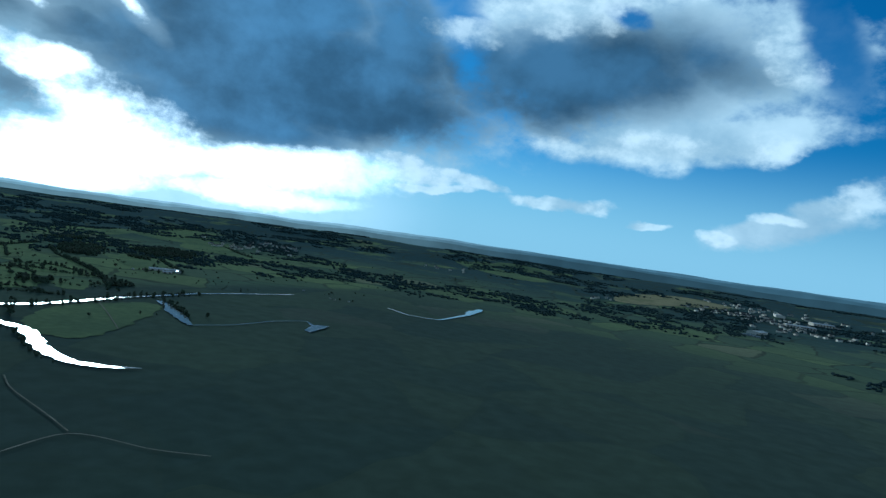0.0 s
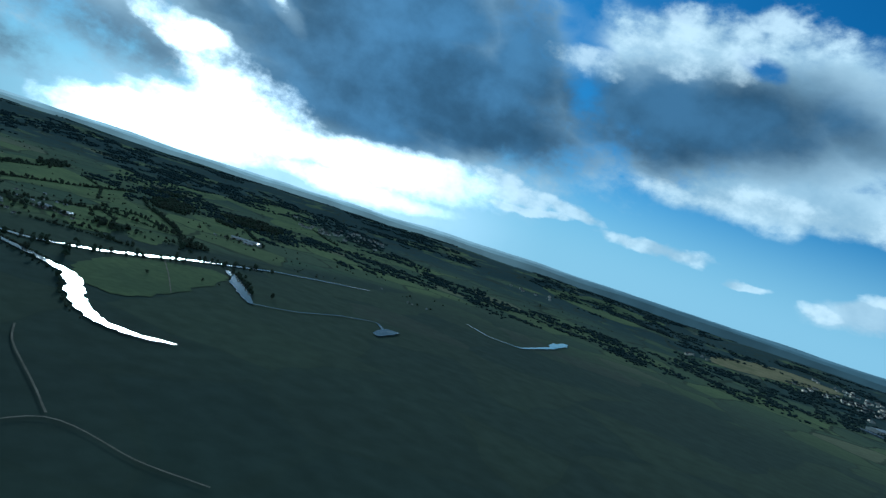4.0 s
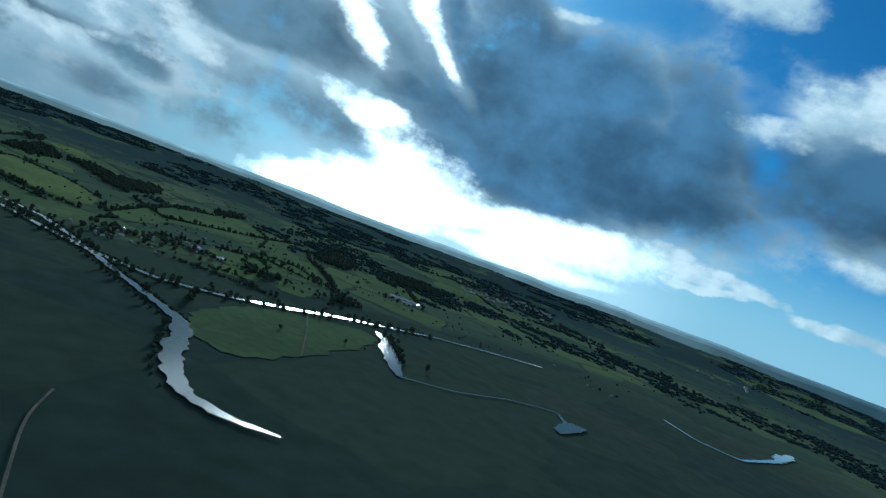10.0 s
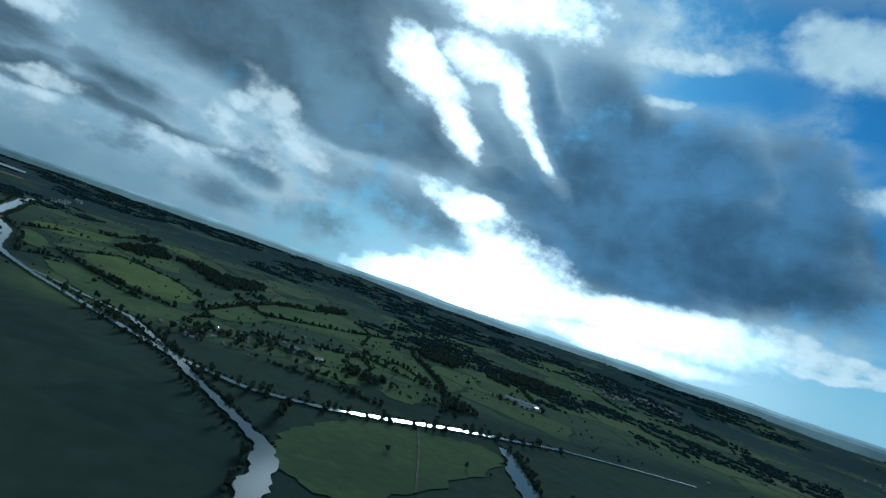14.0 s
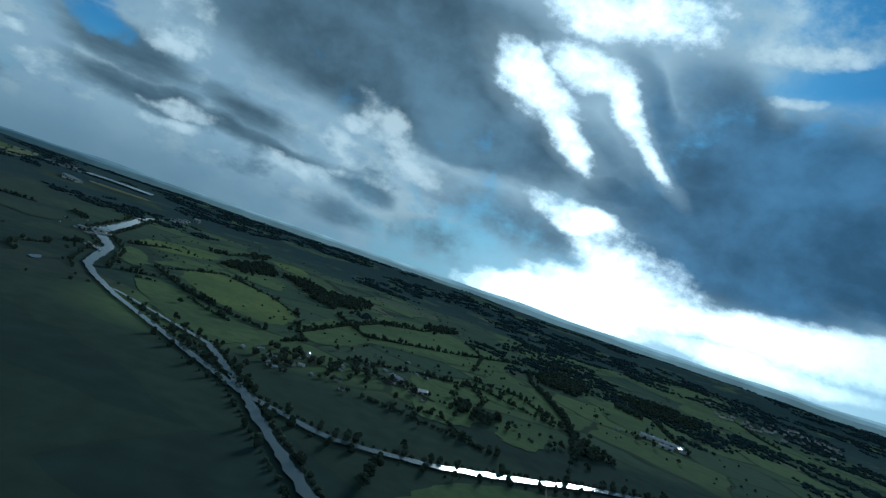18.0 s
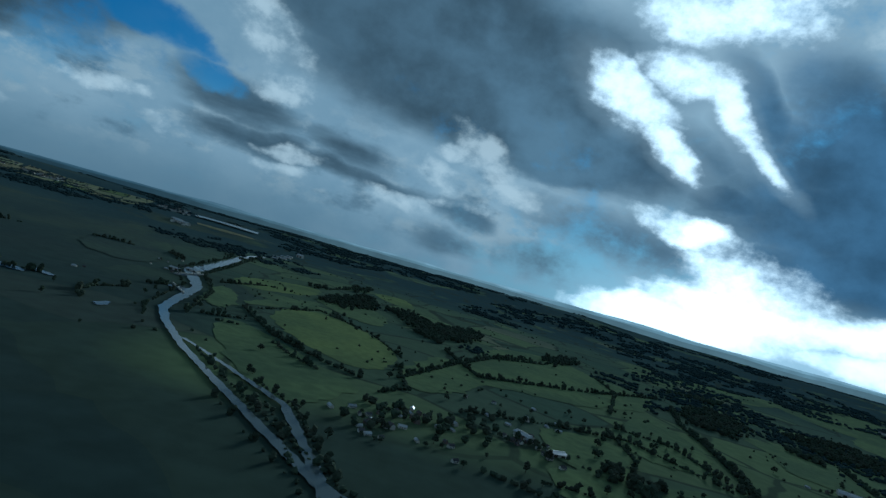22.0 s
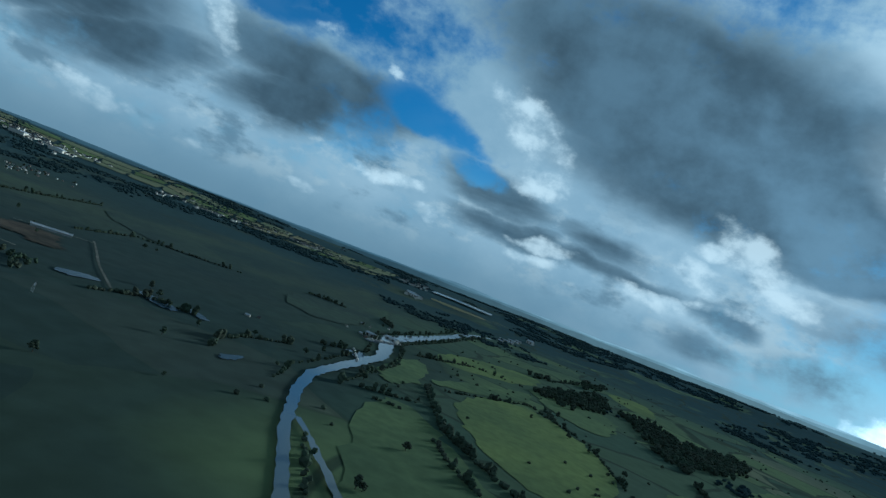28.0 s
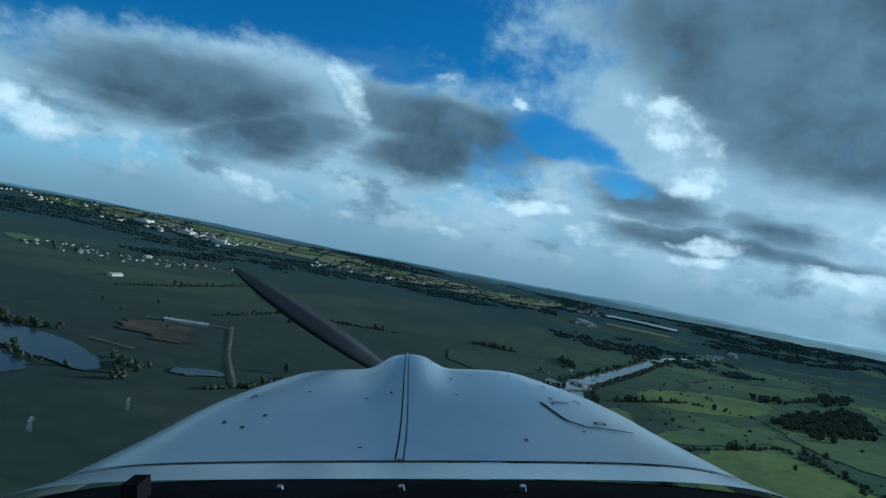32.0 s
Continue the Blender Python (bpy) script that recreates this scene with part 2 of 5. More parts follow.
# the air near the horizon: milky blue away from the sun
milk = smooth(wt, el0, 12.0, 1.0)
clear = wmix(wm("MULTIPLY", milk, 0.9), clear, (0.36, 0.52, 0.60, 1))

e1 = wm("MULTIPLY", wm("SUBTRACT", n_edge, 0.5), 1.9)
e2 = wm("MULTIPLY", wm("SUBTRACT", n_fine, 0.5), 0.55)
rag = wm("ADD", e1, e2)
c_amount = smooth(wt, wm("ADD", cover, rag), -0.35, 0.65)
h_amount = smooth(wt, wm("ADD", heap, wm("MULTIPLY", rag, 2.0)), -0.3, 1.15)
b_amount = smooth(wt, wm("ADD", blue, wm("MULTIPLY", rag, 1.2)), -0.3, 0.85, 0.0, 0.93)
c_amount = wm("MULTIPLY", c_amount, wm("SUBTRACT", 1.0, b_amount))
streak = wm("MULTIPLY", wm("SUBTRACT", fbm(8.0, 6.0, 0.55, 7.0, 21.0), 0.5), wm("MULTIPLY_ADD", side, 0.7, 0.15))
streak = wm("MULTIPLY", streak, smooth(wt, el0, 15.0, 8.0))
calm = wm("ADD", wm("MULTIPLY", wm("SUBTRACT", n_edge, 0.5), 0.95), wm("MULTIPLY", wm("SUBTRACT", n_mid, 0.5), 1.0))
d_amount = smooth(wt, wm("ADD", wm("ADD", dark, streak), calm), -0.75, 0.80)
under = wm("MULTIPLY", wm("MAXIMUM", dark, 0.0), -1.5)
g_amount = smooth(wt, wm("ADD", wm("ADD", gap, under), wm("ADD", wm("MULTIPLY", rag, 0.6), wm("MULTIPLY", e2, 1.2))), -0.6, 0.7)
o_amount = smooth(wt, wm("ADD", hole, wm("ADD", wm("MULTIPLY", rag, 1.5), wm("MULTIPLY", e2, 2.5))), -1.1, 1.1)
halo = smooth(wt, wm("ADD", hole, rag), -4.0, 0.6)

# how near a direction is to the sun
sun_way = (-math.sin(radians(SUN_AZ)) * math.cos(radians(SUN_EL)), math.cos(radians(SUN_AZ)) * math.cos(radians(SUN_EL)), math.sin(radians(SUN_EL)))
dot = wire(wt, "ShaderNodeVectorMath", {0: way, 1: sun_way}, operation="DOT_PRODUCT").outputs["Value"]
near = smooth(wt, dot, 0.80, 1.0)

grey = wmix(smooth(wt, az0, 42.0, 78.0), (0.062, 0.115, 0.180, 1), (0.095, 0.130, 0.158, 1))
# thicker and thinner places in the banks, and light coming through them near the sun
thick = wm("MULTIPLY", smooth(wt, n_mid, 0.32, 0.70, 0.60, 1.38), wm("MULTIPLY_ADD", near, 0.5, 1.0))
grey = wire(wt, "ShaderNodeMix", {0: 1.0, 6: grey, 7: thick}, blend="MULTIPLY").outputs[2]
lit = wmix(wm("MULTIPLY_ADD", smooth(wt, n_edge, 0.3, 0.7), 0.35, wm("MULTIPLY", smooth(wt, n_mid, 0.35, 0.65), 0.65)), (0.33, 0.42, 0.48, 1), (0.62, 0.67, 0.68, 1))
lit = wmix(wm("MULTIPLY", side, 0.6), lit, (0.25, 0.32, 0.37, 1))
mid = wmix(smooth(wt, n_edge, 0.35, 0.75), grey, (0.19, 0.26, 0.32, 1))
shade = wmix(d_amount, lit, wmix(d_amount, mid, grey))
# broken cloud added overhead and behind, past all that is seen, for fill light
back = wm("MAXIMUM", smooth(wt, el0, 29.0, 36.0), smooth(wt, wm("ABSOLUTE", wm("SUBTRACT", az0, 72.0)), 100.0, 112.0))
broken = smooth(wt, n_big, 0.36, 0.56)
col = wmix(c_amount, clear, shade)
col = wmix(wm("MULTIPLY", back, broken), col, wmix(n_two, (0.20, 0.26, 0.30, 1), (0.42, 0.46, 0.49, 1)))
# broken sunlit heaps in the low sky away from the sun
low = wm("MULTIPLY", wm("MULTIPLY", smooth(wt, el0, 13.0, 7.0), smooth(wt, el0, 1.0, 3.5)), smooth(wt, az0, 62.0, 78.0))
low = wm("MULTIPLY", low, smooth(wt, dark, 0.35, -0.3))
tops = smooth(wt, fbm(16.0, 9.0, 0.6, 1.9, 47.0), 0.50, 0.66)
deep = smooth(wt, fbm(11.0, 8.0, 0.58, 2.0, 53.0), 0.50, 0.68)
col = wmix(wm("MULTIPLY", wm("MULTIPLY", low, deep), 0.75), col, (0.135, 0.185, 0.225, 1))
col = wmix(wm("MULTIPLY", wm("MULTIPLY", low, tops), 0.6), col, (0.52, 0.54, 0.53, 1))
col = wmix(wm("MULTIPLY", h_amount, 0.75), col, wmix(smooth(wt, n_edge, 0.35, 0.62), (0.44, 0.50, 0.53, 1), (0.80, 0.80, 0.77, 1)))
haze = smooth(wt, el0, 6.0, -0.5)
col = wmix(wm("MULTIPLY", haze, wm("MULTIPLY", side, 0.8)), col, (0.155, 0.215, 0.255, 1))
# thin bright veil under the banks towards the sun
veil = wm("MULTIPLY", smooth(wt, el0, 7.0, 1.5), smooth(wt, wm("ABSOLUTE", wm("SUBTRACT", az0, 52.0)), 24.0, 8.0))
col = wmix(wm("MULTIPLY", veil, smooth(wt, n_edge, 0.25, 0.6, 0.55, 0.95)), col, (0.66, 0.78, 0.83, 1))
glare = wm("MULTIPLY", g_amount, wm("MULTIPLY_ADD", near, 0.7, 0.35))
col = wmix(wm("MINIMUM", glare, 1.0), col, wire(wt, "ShaderNodeMix", {0: near, 6: (0.80, 0.92, 0.98, 1), 7: (2.1, 2.1, 2.05, 1)}, blend="MIX").outputs[2])
col = wmix(wm("MULTIPLY", halo, 0.5), col, (0.42, 0.47, 0.50, 1))
col = wmix(o_amount, col, (1.7, 1.7, 1.68, 1))
# below the horizon the world is the land's own dull tone
col = wmix(smooth(wt, el0, -1.0, -3.0), col, (0.04, 0.06, 0.06, 1))
bg = wire(wt, "ShaderNodeBackground", {0: col, 1: 1.0})
wire(wt, "ShaderNodeOutputWorld", {0: bg.outputs[0]})

sun = new("sun", bpy.data.lights.new("sun", "SUN"))
sun.data.energy, sun.data.angle, sun.data.color = 3.6, radians(12), (1.0, 0.95, 0.86)
sun.matrix_world = look((0, 0, 900), Vector((0, 0, 900)) - Vector(sun_way))

# ------------------------------------------------------------------ materials
HAZE_SHEEN = 0.022  # blue-green sheen that brightens land seen at a low angle, in place of haze


def material(name, base, other=None, rough=0.9, scale=0.02, detail=6.0, metal=0.0, fine=None, bump=0.0, spec=0.0, sheen=0.0):
    """A surface whose colour drifts between two tones in world space, with a finer grain on top."""
    m = bpy.data.materials.new(name)
    m.use_nodes = True
    t = m.node_tree
    b = t.nodes["Principled BSDF"]
    b.inputs["Roughness"].default_value, b.inputs["Metallic"].default_value = rough, metal
    b.inputs["Specular IOR Level"].default_value = spec
    if sheen:
        b.inputs["Sheen Weight"].default_value, b.inputs["Sheen Roughness"].default_value, b.inputs["Sheen Tint"].default_value = sheen, 0.5, (0.72, 0.90, 0.86, 1)
    other = other or tuple(0.7 * v for v in base)
    co = t.nodes.new("ShaderNodeNewGeometry").outputs["Position"]
    n1 = wire(t, "ShaderNodeTexNoise", {"Vector": co, "Scale": scale, "Detail": detail, "Roughness": 0.6}).outputs[0]
    c = wire(t, "ShaderNodeMix", {0: smooth(t, n1, 0.35, 0.65), 6: (*base, 1), 7: (*other, 1)}, blend="MIX").outputs[2]
    n2 = wire(t, "ShaderNodeTexNoise", {"Vector": co, "Scale": fine or scale * 12, "Detail": 4.0}).outputs[0]
    g = smooth(t, n2, 0.25, 0.75, 0.86, 1.14)
    c = wire(t, "ShaderNodeMix", {0: 1.0, 6: c, 7: g}, blend="MULTIPLY").outputs[2]
    t.links.new(c, b.inputs["Base Color"])
    if bump:
        t.links.new(wire(t, "ShaderNodeBump", {"Strength": bump, "Height": n2}).outputs[0], b.inputs["Normal"])
    return m


def varied(m, amount=0.35):
    """Lets the colour of each copy or clump differ a little."""
    t = m.node_tree
    b = t.nodes["Principled BSDF"]
    link = b.inputs["Base Color"].links[0].from_socket
    r = wire(t, "ShaderNodeMath", (t.nodes.new("ShaderNodeObjectInfo").outputs["Random"], t.nodes.new("ShaderNodeNewGeometry").outputs["Random Per Island"]), operation="ADD").outputs[0]
    g = wire(t, "ShaderNodeMapRange", {0: r, 1: 0.0, 2: 2.0, 3: 1 - amount, 4: 1 + amount}).outputs[0]
    t.links.new(wire(t, "ShaderNodeMix", {0: 1.0, 6: link, 7: g}, blend="MULTIPLY").outputs[2], b.inputs["Base Color"])
    return m


M_WATER = bpy.data.materials.new("river_water")
M_WATER.use_nodes = True
_t = M_WATER.node_tree
_b = _t.nodes["Principled BSDF"]
_b.inputs["Base Color"].default_value = (0.075, 0.09, 0.088, 1)
_b.inputs["Roughness"].default_value, _b.inputs["IOR"].default_value = 0.10, 1.33
_b.inputs["Specular IOR Level"].default_value = 0.5
_n = wire(_t, "ShaderNodeTexNoise", {"Vector": _t.nodes.new("ShaderNodeNewGeometry").outputs["Position"], "Scale": 0.5, "Detail": 4.0}).outputs[0]
_t.links.new(wire(_t, "ShaderNodeBump", {"Strength": 0.06, "Height": _n}).outputs[0], _b.inputs["Normal"])

M_POOL = M_WATER.copy()
M_POOL.name = "dull_pool_water"
M_POOL.node_tree.nodes["Principled BSDF"].inputs["Specular IOR Level"].default_value = 0.2
M_POOL.node_tree.nodes["Principled BSDF"].inputs["Roughness"].default_value = 0.2
M_POOL.node_tree.nodes["Principled BSDF"].inputs["Base Color"].default_value = (0.024, 0.036, 0.042, 1)

M_PASTURE = material("pasture", (0.090, 0.116, 0.048), (0.062, 0.084, 0.040), sheen=HAZE_SHEEN, scale=0.007)
# brighter copy of the pasture tone, sunlight put into the colour
M_BRIGHT = material("sunlit_grass", (0.118, 0.142, 0.046), (0.082, 0.104, 0.040), sheen=HAZE_SHEEN, scale=0.008)
M_WET = material("wet_meadow", (0.074, 0.098, 0.044), (0.052, 0.072, 0.036), sheen=HAZE_SHEEN, scale=0.008)
M_DULL = material("dull_plain_grass", (0.040, 0.052, 0.036), (0.028, 0.038, 0.032), sheen=HAZE_SHEEN, scale=0.005)
M_PALE_FIELD = material("stubble_field", (0.20, 0.17, 0.09), (0.13, 0.12, 0.06), sheen=HAZE_SHEEN, scale=0.012)
M_DIRT = material("bare_earth", (0.092, 0.074, 0.056), (0.046, 0.044, 0.036), scale=0.02)
M_ROAD = material("gravel_road", (0.15, 0.14, 0.115), (0.09, 0.088, 0.072), scale=0.05)
M_LEAF = varied(material("dull_foliage", (0.042, 0.056, 0.034), (0.050, 0.054, 0.036), sheen=HAZE_SHEEN, scale=0.03, fine=0.6))
# woodland tones shifted towards blue in place of haze
M_FAR = varied(material("hazed_woodland", (0.024, 0.040, 0.042), (0.032, 0.046, 0.042), sheen=HAZE_SHEEN, scale=0.01, fine=0.3), 0.25)
M_BARK = material("bark", (0.07, 0.055, 0.04), scale=0.5)
M_WALL = varied(material("rendered_wall", (0.60, 0.55, 0.46), (0.44, 0.39, 0.32), scale=0.03, fine=0.8), 0.25)
M_BRICK = varied(material("brick_wall", (0.20, 0.15, 0.12), (0.16, 0.125, 0.105), scale=0.1, fine=2.0), 0.25)
M_ROOF = varied(material("tiled_roof", (0.080, 0.072, 0.068), (0.072, 0.070, 0.070), scale=0.05, fine=1.5, rough=0.7), 0.4)
M_SHEET = material("pale_sheet_roof", (0.40, 0.395, 0.38), (0.28, 0.28, 0.27), scale=0.1, rough=0.5, spec=0.2)
M_FILM = material("clouded_polythene", (0.22, 0.235, 0.24), (0.15, 0.16, 0.165), scale=0.1, rough=0.5, spec=0.2)
M_PANE = material("window_pane", (0.03, 0.035, 0.04), scale=1.0, rough=0.08, spec=0.6)


def land_material():
    """Far country: a quilt of fields with woods, told apart by cells."""
    # near tones carry cloud shade in the colour, with a bluish cast for haze
    m = material("open_country", (0.021, 0.031, 0.028), (0.017, 0.025, 0.025), sheen=HAZE_SHEEN, scale=0.003)
    t = m.node_tree
    b = t.nodes["Principled BSDF"]
    c = b.inputs["Base Color"].links[0].from_socket
    co = t.nodes.new("ShaderNodeNewGeometry").outputs["Position"]
    wob = wire(t, "ShaderNodeTexNoise", {"Vector": co, "Scale": 0.006, "Detail": 2.0})
    off = wire(t, "ShaderNodeVectorMath", {0: wob.outputs["Color"], 1: (90, 90, 0)}, operation="MULTIPLY").outputs[0]
    at = wire(t, "ShaderNodeVectorMath", {0: co, 1: off}, operation="ADD").outputs[0]
    flat = wire(t, "ShaderNodeVectorMath", {0: at, 1: (1, 1, 0)}, operation="MULTIPLY").outputs[0]
    cell = wire(t, "ShaderNodeTexVoronoi", {"Vector": flat, "Scale": 0.0062})
    edge = t.nodes.new("ShaderNodeTexVoronoi")
    edge.feature = "DISTANCE_TO_EDGE"
    t.links.new(flat, edge.inputs["Vector"])
    edge.inputs["Scale"].default_value = 0.0062
    pick = wire(t, "ShaderNodeSeparateColor", (cell.outputs["Color"],))
    ramp = t.nodes.new("ShaderNodeValToRGB")
    ramp.color_ramp.interpolation = "CONSTANT"
    tones = [(0.0, (0.062, 0.084, 0.044)), (0.30, (0.088, 0.112, 0.048)), (0.50, (0.060, 0.080, 0.046)), (0.60, (0.100, 0.128, 0.052)), (0.78, (0.050, 0.074, 0.044)), (0.94, (0.12, 0.125, 0.07))]
    for i, (p, tone) in enumerate(tones):
        e = ramp.color_ramp.elements[i] if i < 2 else ramp.color_ramp.elements.new(p)
        e.position, e.color = p, (*tone, 1)
    t.links.new(pick.outputs[0], ramp.inputs[0])
    # the river plain is a meadow coloured dark for cloud shade; fields begin beyond
    sep = wire(t, "ShaderNodeSeparateXYZ", (at,))
    dx = wire(t, "ShaderNodeMath", (sep.outputs[0], 350.0), operation="ADD").outputs[0]
    dy = wire(t, "ShaderNodeMath", (sep.outputs[1], -350.0), operation="ADD").outputs[0]
    r2 = wire(t, "ShaderNodeMath", (wire(t, "ShaderNodeMath", (dx, 2.0), operation="POWER").outputs[0], wire(t, "ShaderNodeMath", (dy, 2.0), operation="POWER").outputs[0]), operation="ADD").outputs[0]
    r = wire(t, "ShaderNodeMath", (r2,), operation="SQRT").outputs[0]
    far = smooth(t, r, 900.0, 1700.0, 0.16, 0.85)
    # the grazed slope past the long reach
    slope = wire(t, "ShaderNodeMath", (smooth(t, sep.outputs[0], -760.0, -900.0, 0.0, 0.8), smooth(t, sep.outputs[1], 110.0, 240.0)), operation="MULTIPLY").outputs[0]
    far = wire(t, "ShaderNodeMath", (far, slope), operation="MAXIMUM").outputs[0]
    # south of the river the plain stays one wide dull meadow with soft drifts of paler olive
    open_south = smooth(t, sep.outputs[1], 60.0, -160.0)
    drift = wire(t, "ShaderNodeTexNoise", {"Vector": wire(t, "ShaderNodeVectorMath", {0: flat, 1: (0.6, 1.5, 1)}, operation="MULTIPLY").outputs[0], "Scale": 0.003, "Detail": 4.0}).outputs[0]
    plain = wire(t, "ShaderNodeMix", {0: smooth(t, drift, 0.40, 0.66), 6: (0.022, 0.032, 0.031, 1), 7: (0.048, 0.056, 0.036, 1)}, blend="MIX").outputs[2]
    c = wire(t, "ShaderNodeMix", {0: far, 6: c, 7: wire(t, "ShaderNodeMix", {0: wire(t, "ShaderNodeMath", (open_south, 0.88), operation="MULTIPLY").outputs[0], 6: ramp.outputs[0], 7: plain}, blend="MIX").outputs[2]}, blend="MIX").outputs[2]
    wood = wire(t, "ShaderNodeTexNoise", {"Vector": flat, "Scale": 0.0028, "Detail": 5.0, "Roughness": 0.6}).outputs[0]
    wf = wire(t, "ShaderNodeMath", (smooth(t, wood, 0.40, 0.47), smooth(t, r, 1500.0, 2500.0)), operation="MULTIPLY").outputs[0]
    # far woods coloured blue to stand in for haze
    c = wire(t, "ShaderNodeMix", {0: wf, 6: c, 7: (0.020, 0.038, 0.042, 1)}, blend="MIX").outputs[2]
    hedge = wire(t, "ShaderNodeMath", (smooth(t, edge.outputs["Distance"], 0.035, 0.015), wire(t, "ShaderNodeMath", (far, wire(t, "ShaderNodeMath", (1.0, open_south), operation="SUBTRACT").outputs[0]), operation="MULTIPLY").outputs[0]), operation="MULTIPLY").outputs[0]
    c = wire(t, "ShaderNodeMix", {0: hedge, 6: c, 7: (0.024, 0.032, 0.020, 1)}, blend="MIX").outputs[2]
    n2 = wire(t, "ShaderNodeTexNoise", {"Vector": co, "Scale": 0.05, "Detail": 5.0}).outputs[0]
    c = wire(t, "ShaderNodeMix", {0: 1.0, 6: c, 7: smooth(t, n2, 0.3, 0.7, 0.90, 1.10)}, blend="MULTIPLY").outputs[2]
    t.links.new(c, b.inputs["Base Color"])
    return m


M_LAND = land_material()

# ------------------------------------------------------------------ the land


def swell(a):
    """How high the far country is raised to fit the horizon in the camera's view at a bearing, in degrees to the left
    of north.
    """
    k = min(max((62 - a) / 40, 0.0), 1.0) if a > -120 else 0.0
    d = min(max((a - 60) / 45, 0.0), 1.0)
    return 150 - 22 * d * d * (3 - 2 * d) + 46 * k * k * (3 - 2 * k)


def height(x, y):
    r = math.hypot(x + 300, y - 150)
    s = min(max((r - 1500) / 3000, 0.0), 0.70)
    a = math.degrees(math.atan2(-(x + 300), y - 150))
    return swell(a) * s * s * (1.6 - 0.6 * s)


def relief(x, y):
    """The land with its far swells."""
    r = math.hypot(x + 300, y - 150)
    k = min(max((r - 1700) / 1500, 0.0), 1.0)
    return height(x, y) + k * (17 * noise.noise((x / 760, y / 760, 1.0)) + 7 * noise.noise((x / 300, y / 300, 4.0)))


def mesh(name, verts, faces, mat, smooth_shade=False):
    me = bpy.data.meshes.new(name)
    me.from_pydata([tuple(v) for v in verts], [], [tuple(f) for f in faces])
    me.materials.append(mat)
    if smooth_shade:
        for p in me.polygons:
            p.use_smooth = True
    me.update()
    return me


def part(name, me, parent, label="", at=None):
    ob = new(name, me)
    ob.parent = parent
    if at is not None:
        ob.matrix_basis = at
    return tagged(ob, label) if label else ob


rings = [0.0]
while rings[-1] < 4560:
    rings.append(rings[-1] + 14 + rings[-1] * 0.016)
N_A = 360
gv, gf = [(-300.0, 150.0, 0.0)], []
for i, r in enumerate(rings[1:]):
    for k in range(N_A):
        a = 2 * math.pi * k / N_A
        x, y = -300 + r * math.cos(a), 150 + r * math.sin(a)
        gv.append((x, y, relief(x, y)))
for k in range(N_A):
    gf.append((0, 1 + k, 1 + (k + 1) % N_A))
for i in range(len(rings) - 2):
    a, b = 1 + i * N_A, 1 + (i + 1) * N_A
    for k in range(N_A):
        j = (k + 1) % N_A
        gf.append((a + k, b + k, b + j, a + j))
ground = tagged(new("ground", mesh("ground", gv, gf, M_LAND, True)), "river plain coloured dark for cloud shade, with fields rising to far hills", "ground", kind="structure")


def far_hills():
    """Blue hills at the edge of sight, in three ranks that glow to imitate haze, paler with distance and towards the
    sun.
    """
    hills = tagged(new("backdrop"), "blue hills along the far horizon, glowing in place of haze", "hills", kind="structure")
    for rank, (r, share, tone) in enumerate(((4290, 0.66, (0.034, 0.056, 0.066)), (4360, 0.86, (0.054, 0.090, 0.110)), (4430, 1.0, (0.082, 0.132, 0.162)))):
        m = bpy.data.materials.new("hill_haze_glow")
        m.use_nodes = True
        t = m.node_tree
        b = t.nodes["Principled BSDF"]
        b.inputs["Base Color"].default_value, b.inputs["Roughness"].default_value = (0.03, 0.04, 0.045, 1), 1.0
        b.inputs["Specular IOR Level"].default_value = 0.0
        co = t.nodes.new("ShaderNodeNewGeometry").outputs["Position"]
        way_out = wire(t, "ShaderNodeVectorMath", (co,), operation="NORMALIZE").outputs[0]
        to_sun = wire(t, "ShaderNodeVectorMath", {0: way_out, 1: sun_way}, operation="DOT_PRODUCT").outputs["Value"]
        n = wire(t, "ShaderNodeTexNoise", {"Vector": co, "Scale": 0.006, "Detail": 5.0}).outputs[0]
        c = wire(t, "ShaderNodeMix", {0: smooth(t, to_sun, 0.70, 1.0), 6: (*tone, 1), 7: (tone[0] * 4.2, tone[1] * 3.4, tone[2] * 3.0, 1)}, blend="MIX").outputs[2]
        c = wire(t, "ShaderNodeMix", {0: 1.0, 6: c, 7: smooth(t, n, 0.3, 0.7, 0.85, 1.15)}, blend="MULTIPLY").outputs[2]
        # haze and its brightening near the sun are put in as emission
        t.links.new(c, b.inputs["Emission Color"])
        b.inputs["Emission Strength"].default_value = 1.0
        v, f, n_a = [], [], 720
        for k in range(n_a):
            a = 2 * math.pi * k / n_a
            x, y = -300 - r * math.sin(a), 150 + r * math.cos(a)
            deg = math.degrees(math.atan2(math.sin(a), math.cos(a)))
            low = 0.545 * swell(deg)
            tall = share * (1 - 0.5 * min(max((abs(deg) - 98) / 22, 0.0), 1.0))
            top = low + (swell(deg) * r / 4560 - low) * tall + 13 * noise.noise((x / 520, y / 420, 2.0 + rank)) + 2 * noise.noise((x / 110, y / 110, 6.0))
            v += [(x, y, low - 60), (x, y, top), (x - 40 * math.sin(a), y + 40 * math.cos(a), low - 60)]
        for k in range(n_a):
            i, j = 3 * k, 3 * ((k + 1) % n_a)
            f += [(i, j, j + 1, i + 1), (i + 1, j + 1, j + 2, i + 2)]
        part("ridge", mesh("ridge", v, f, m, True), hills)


far_hills()

rng = random.Random(7)


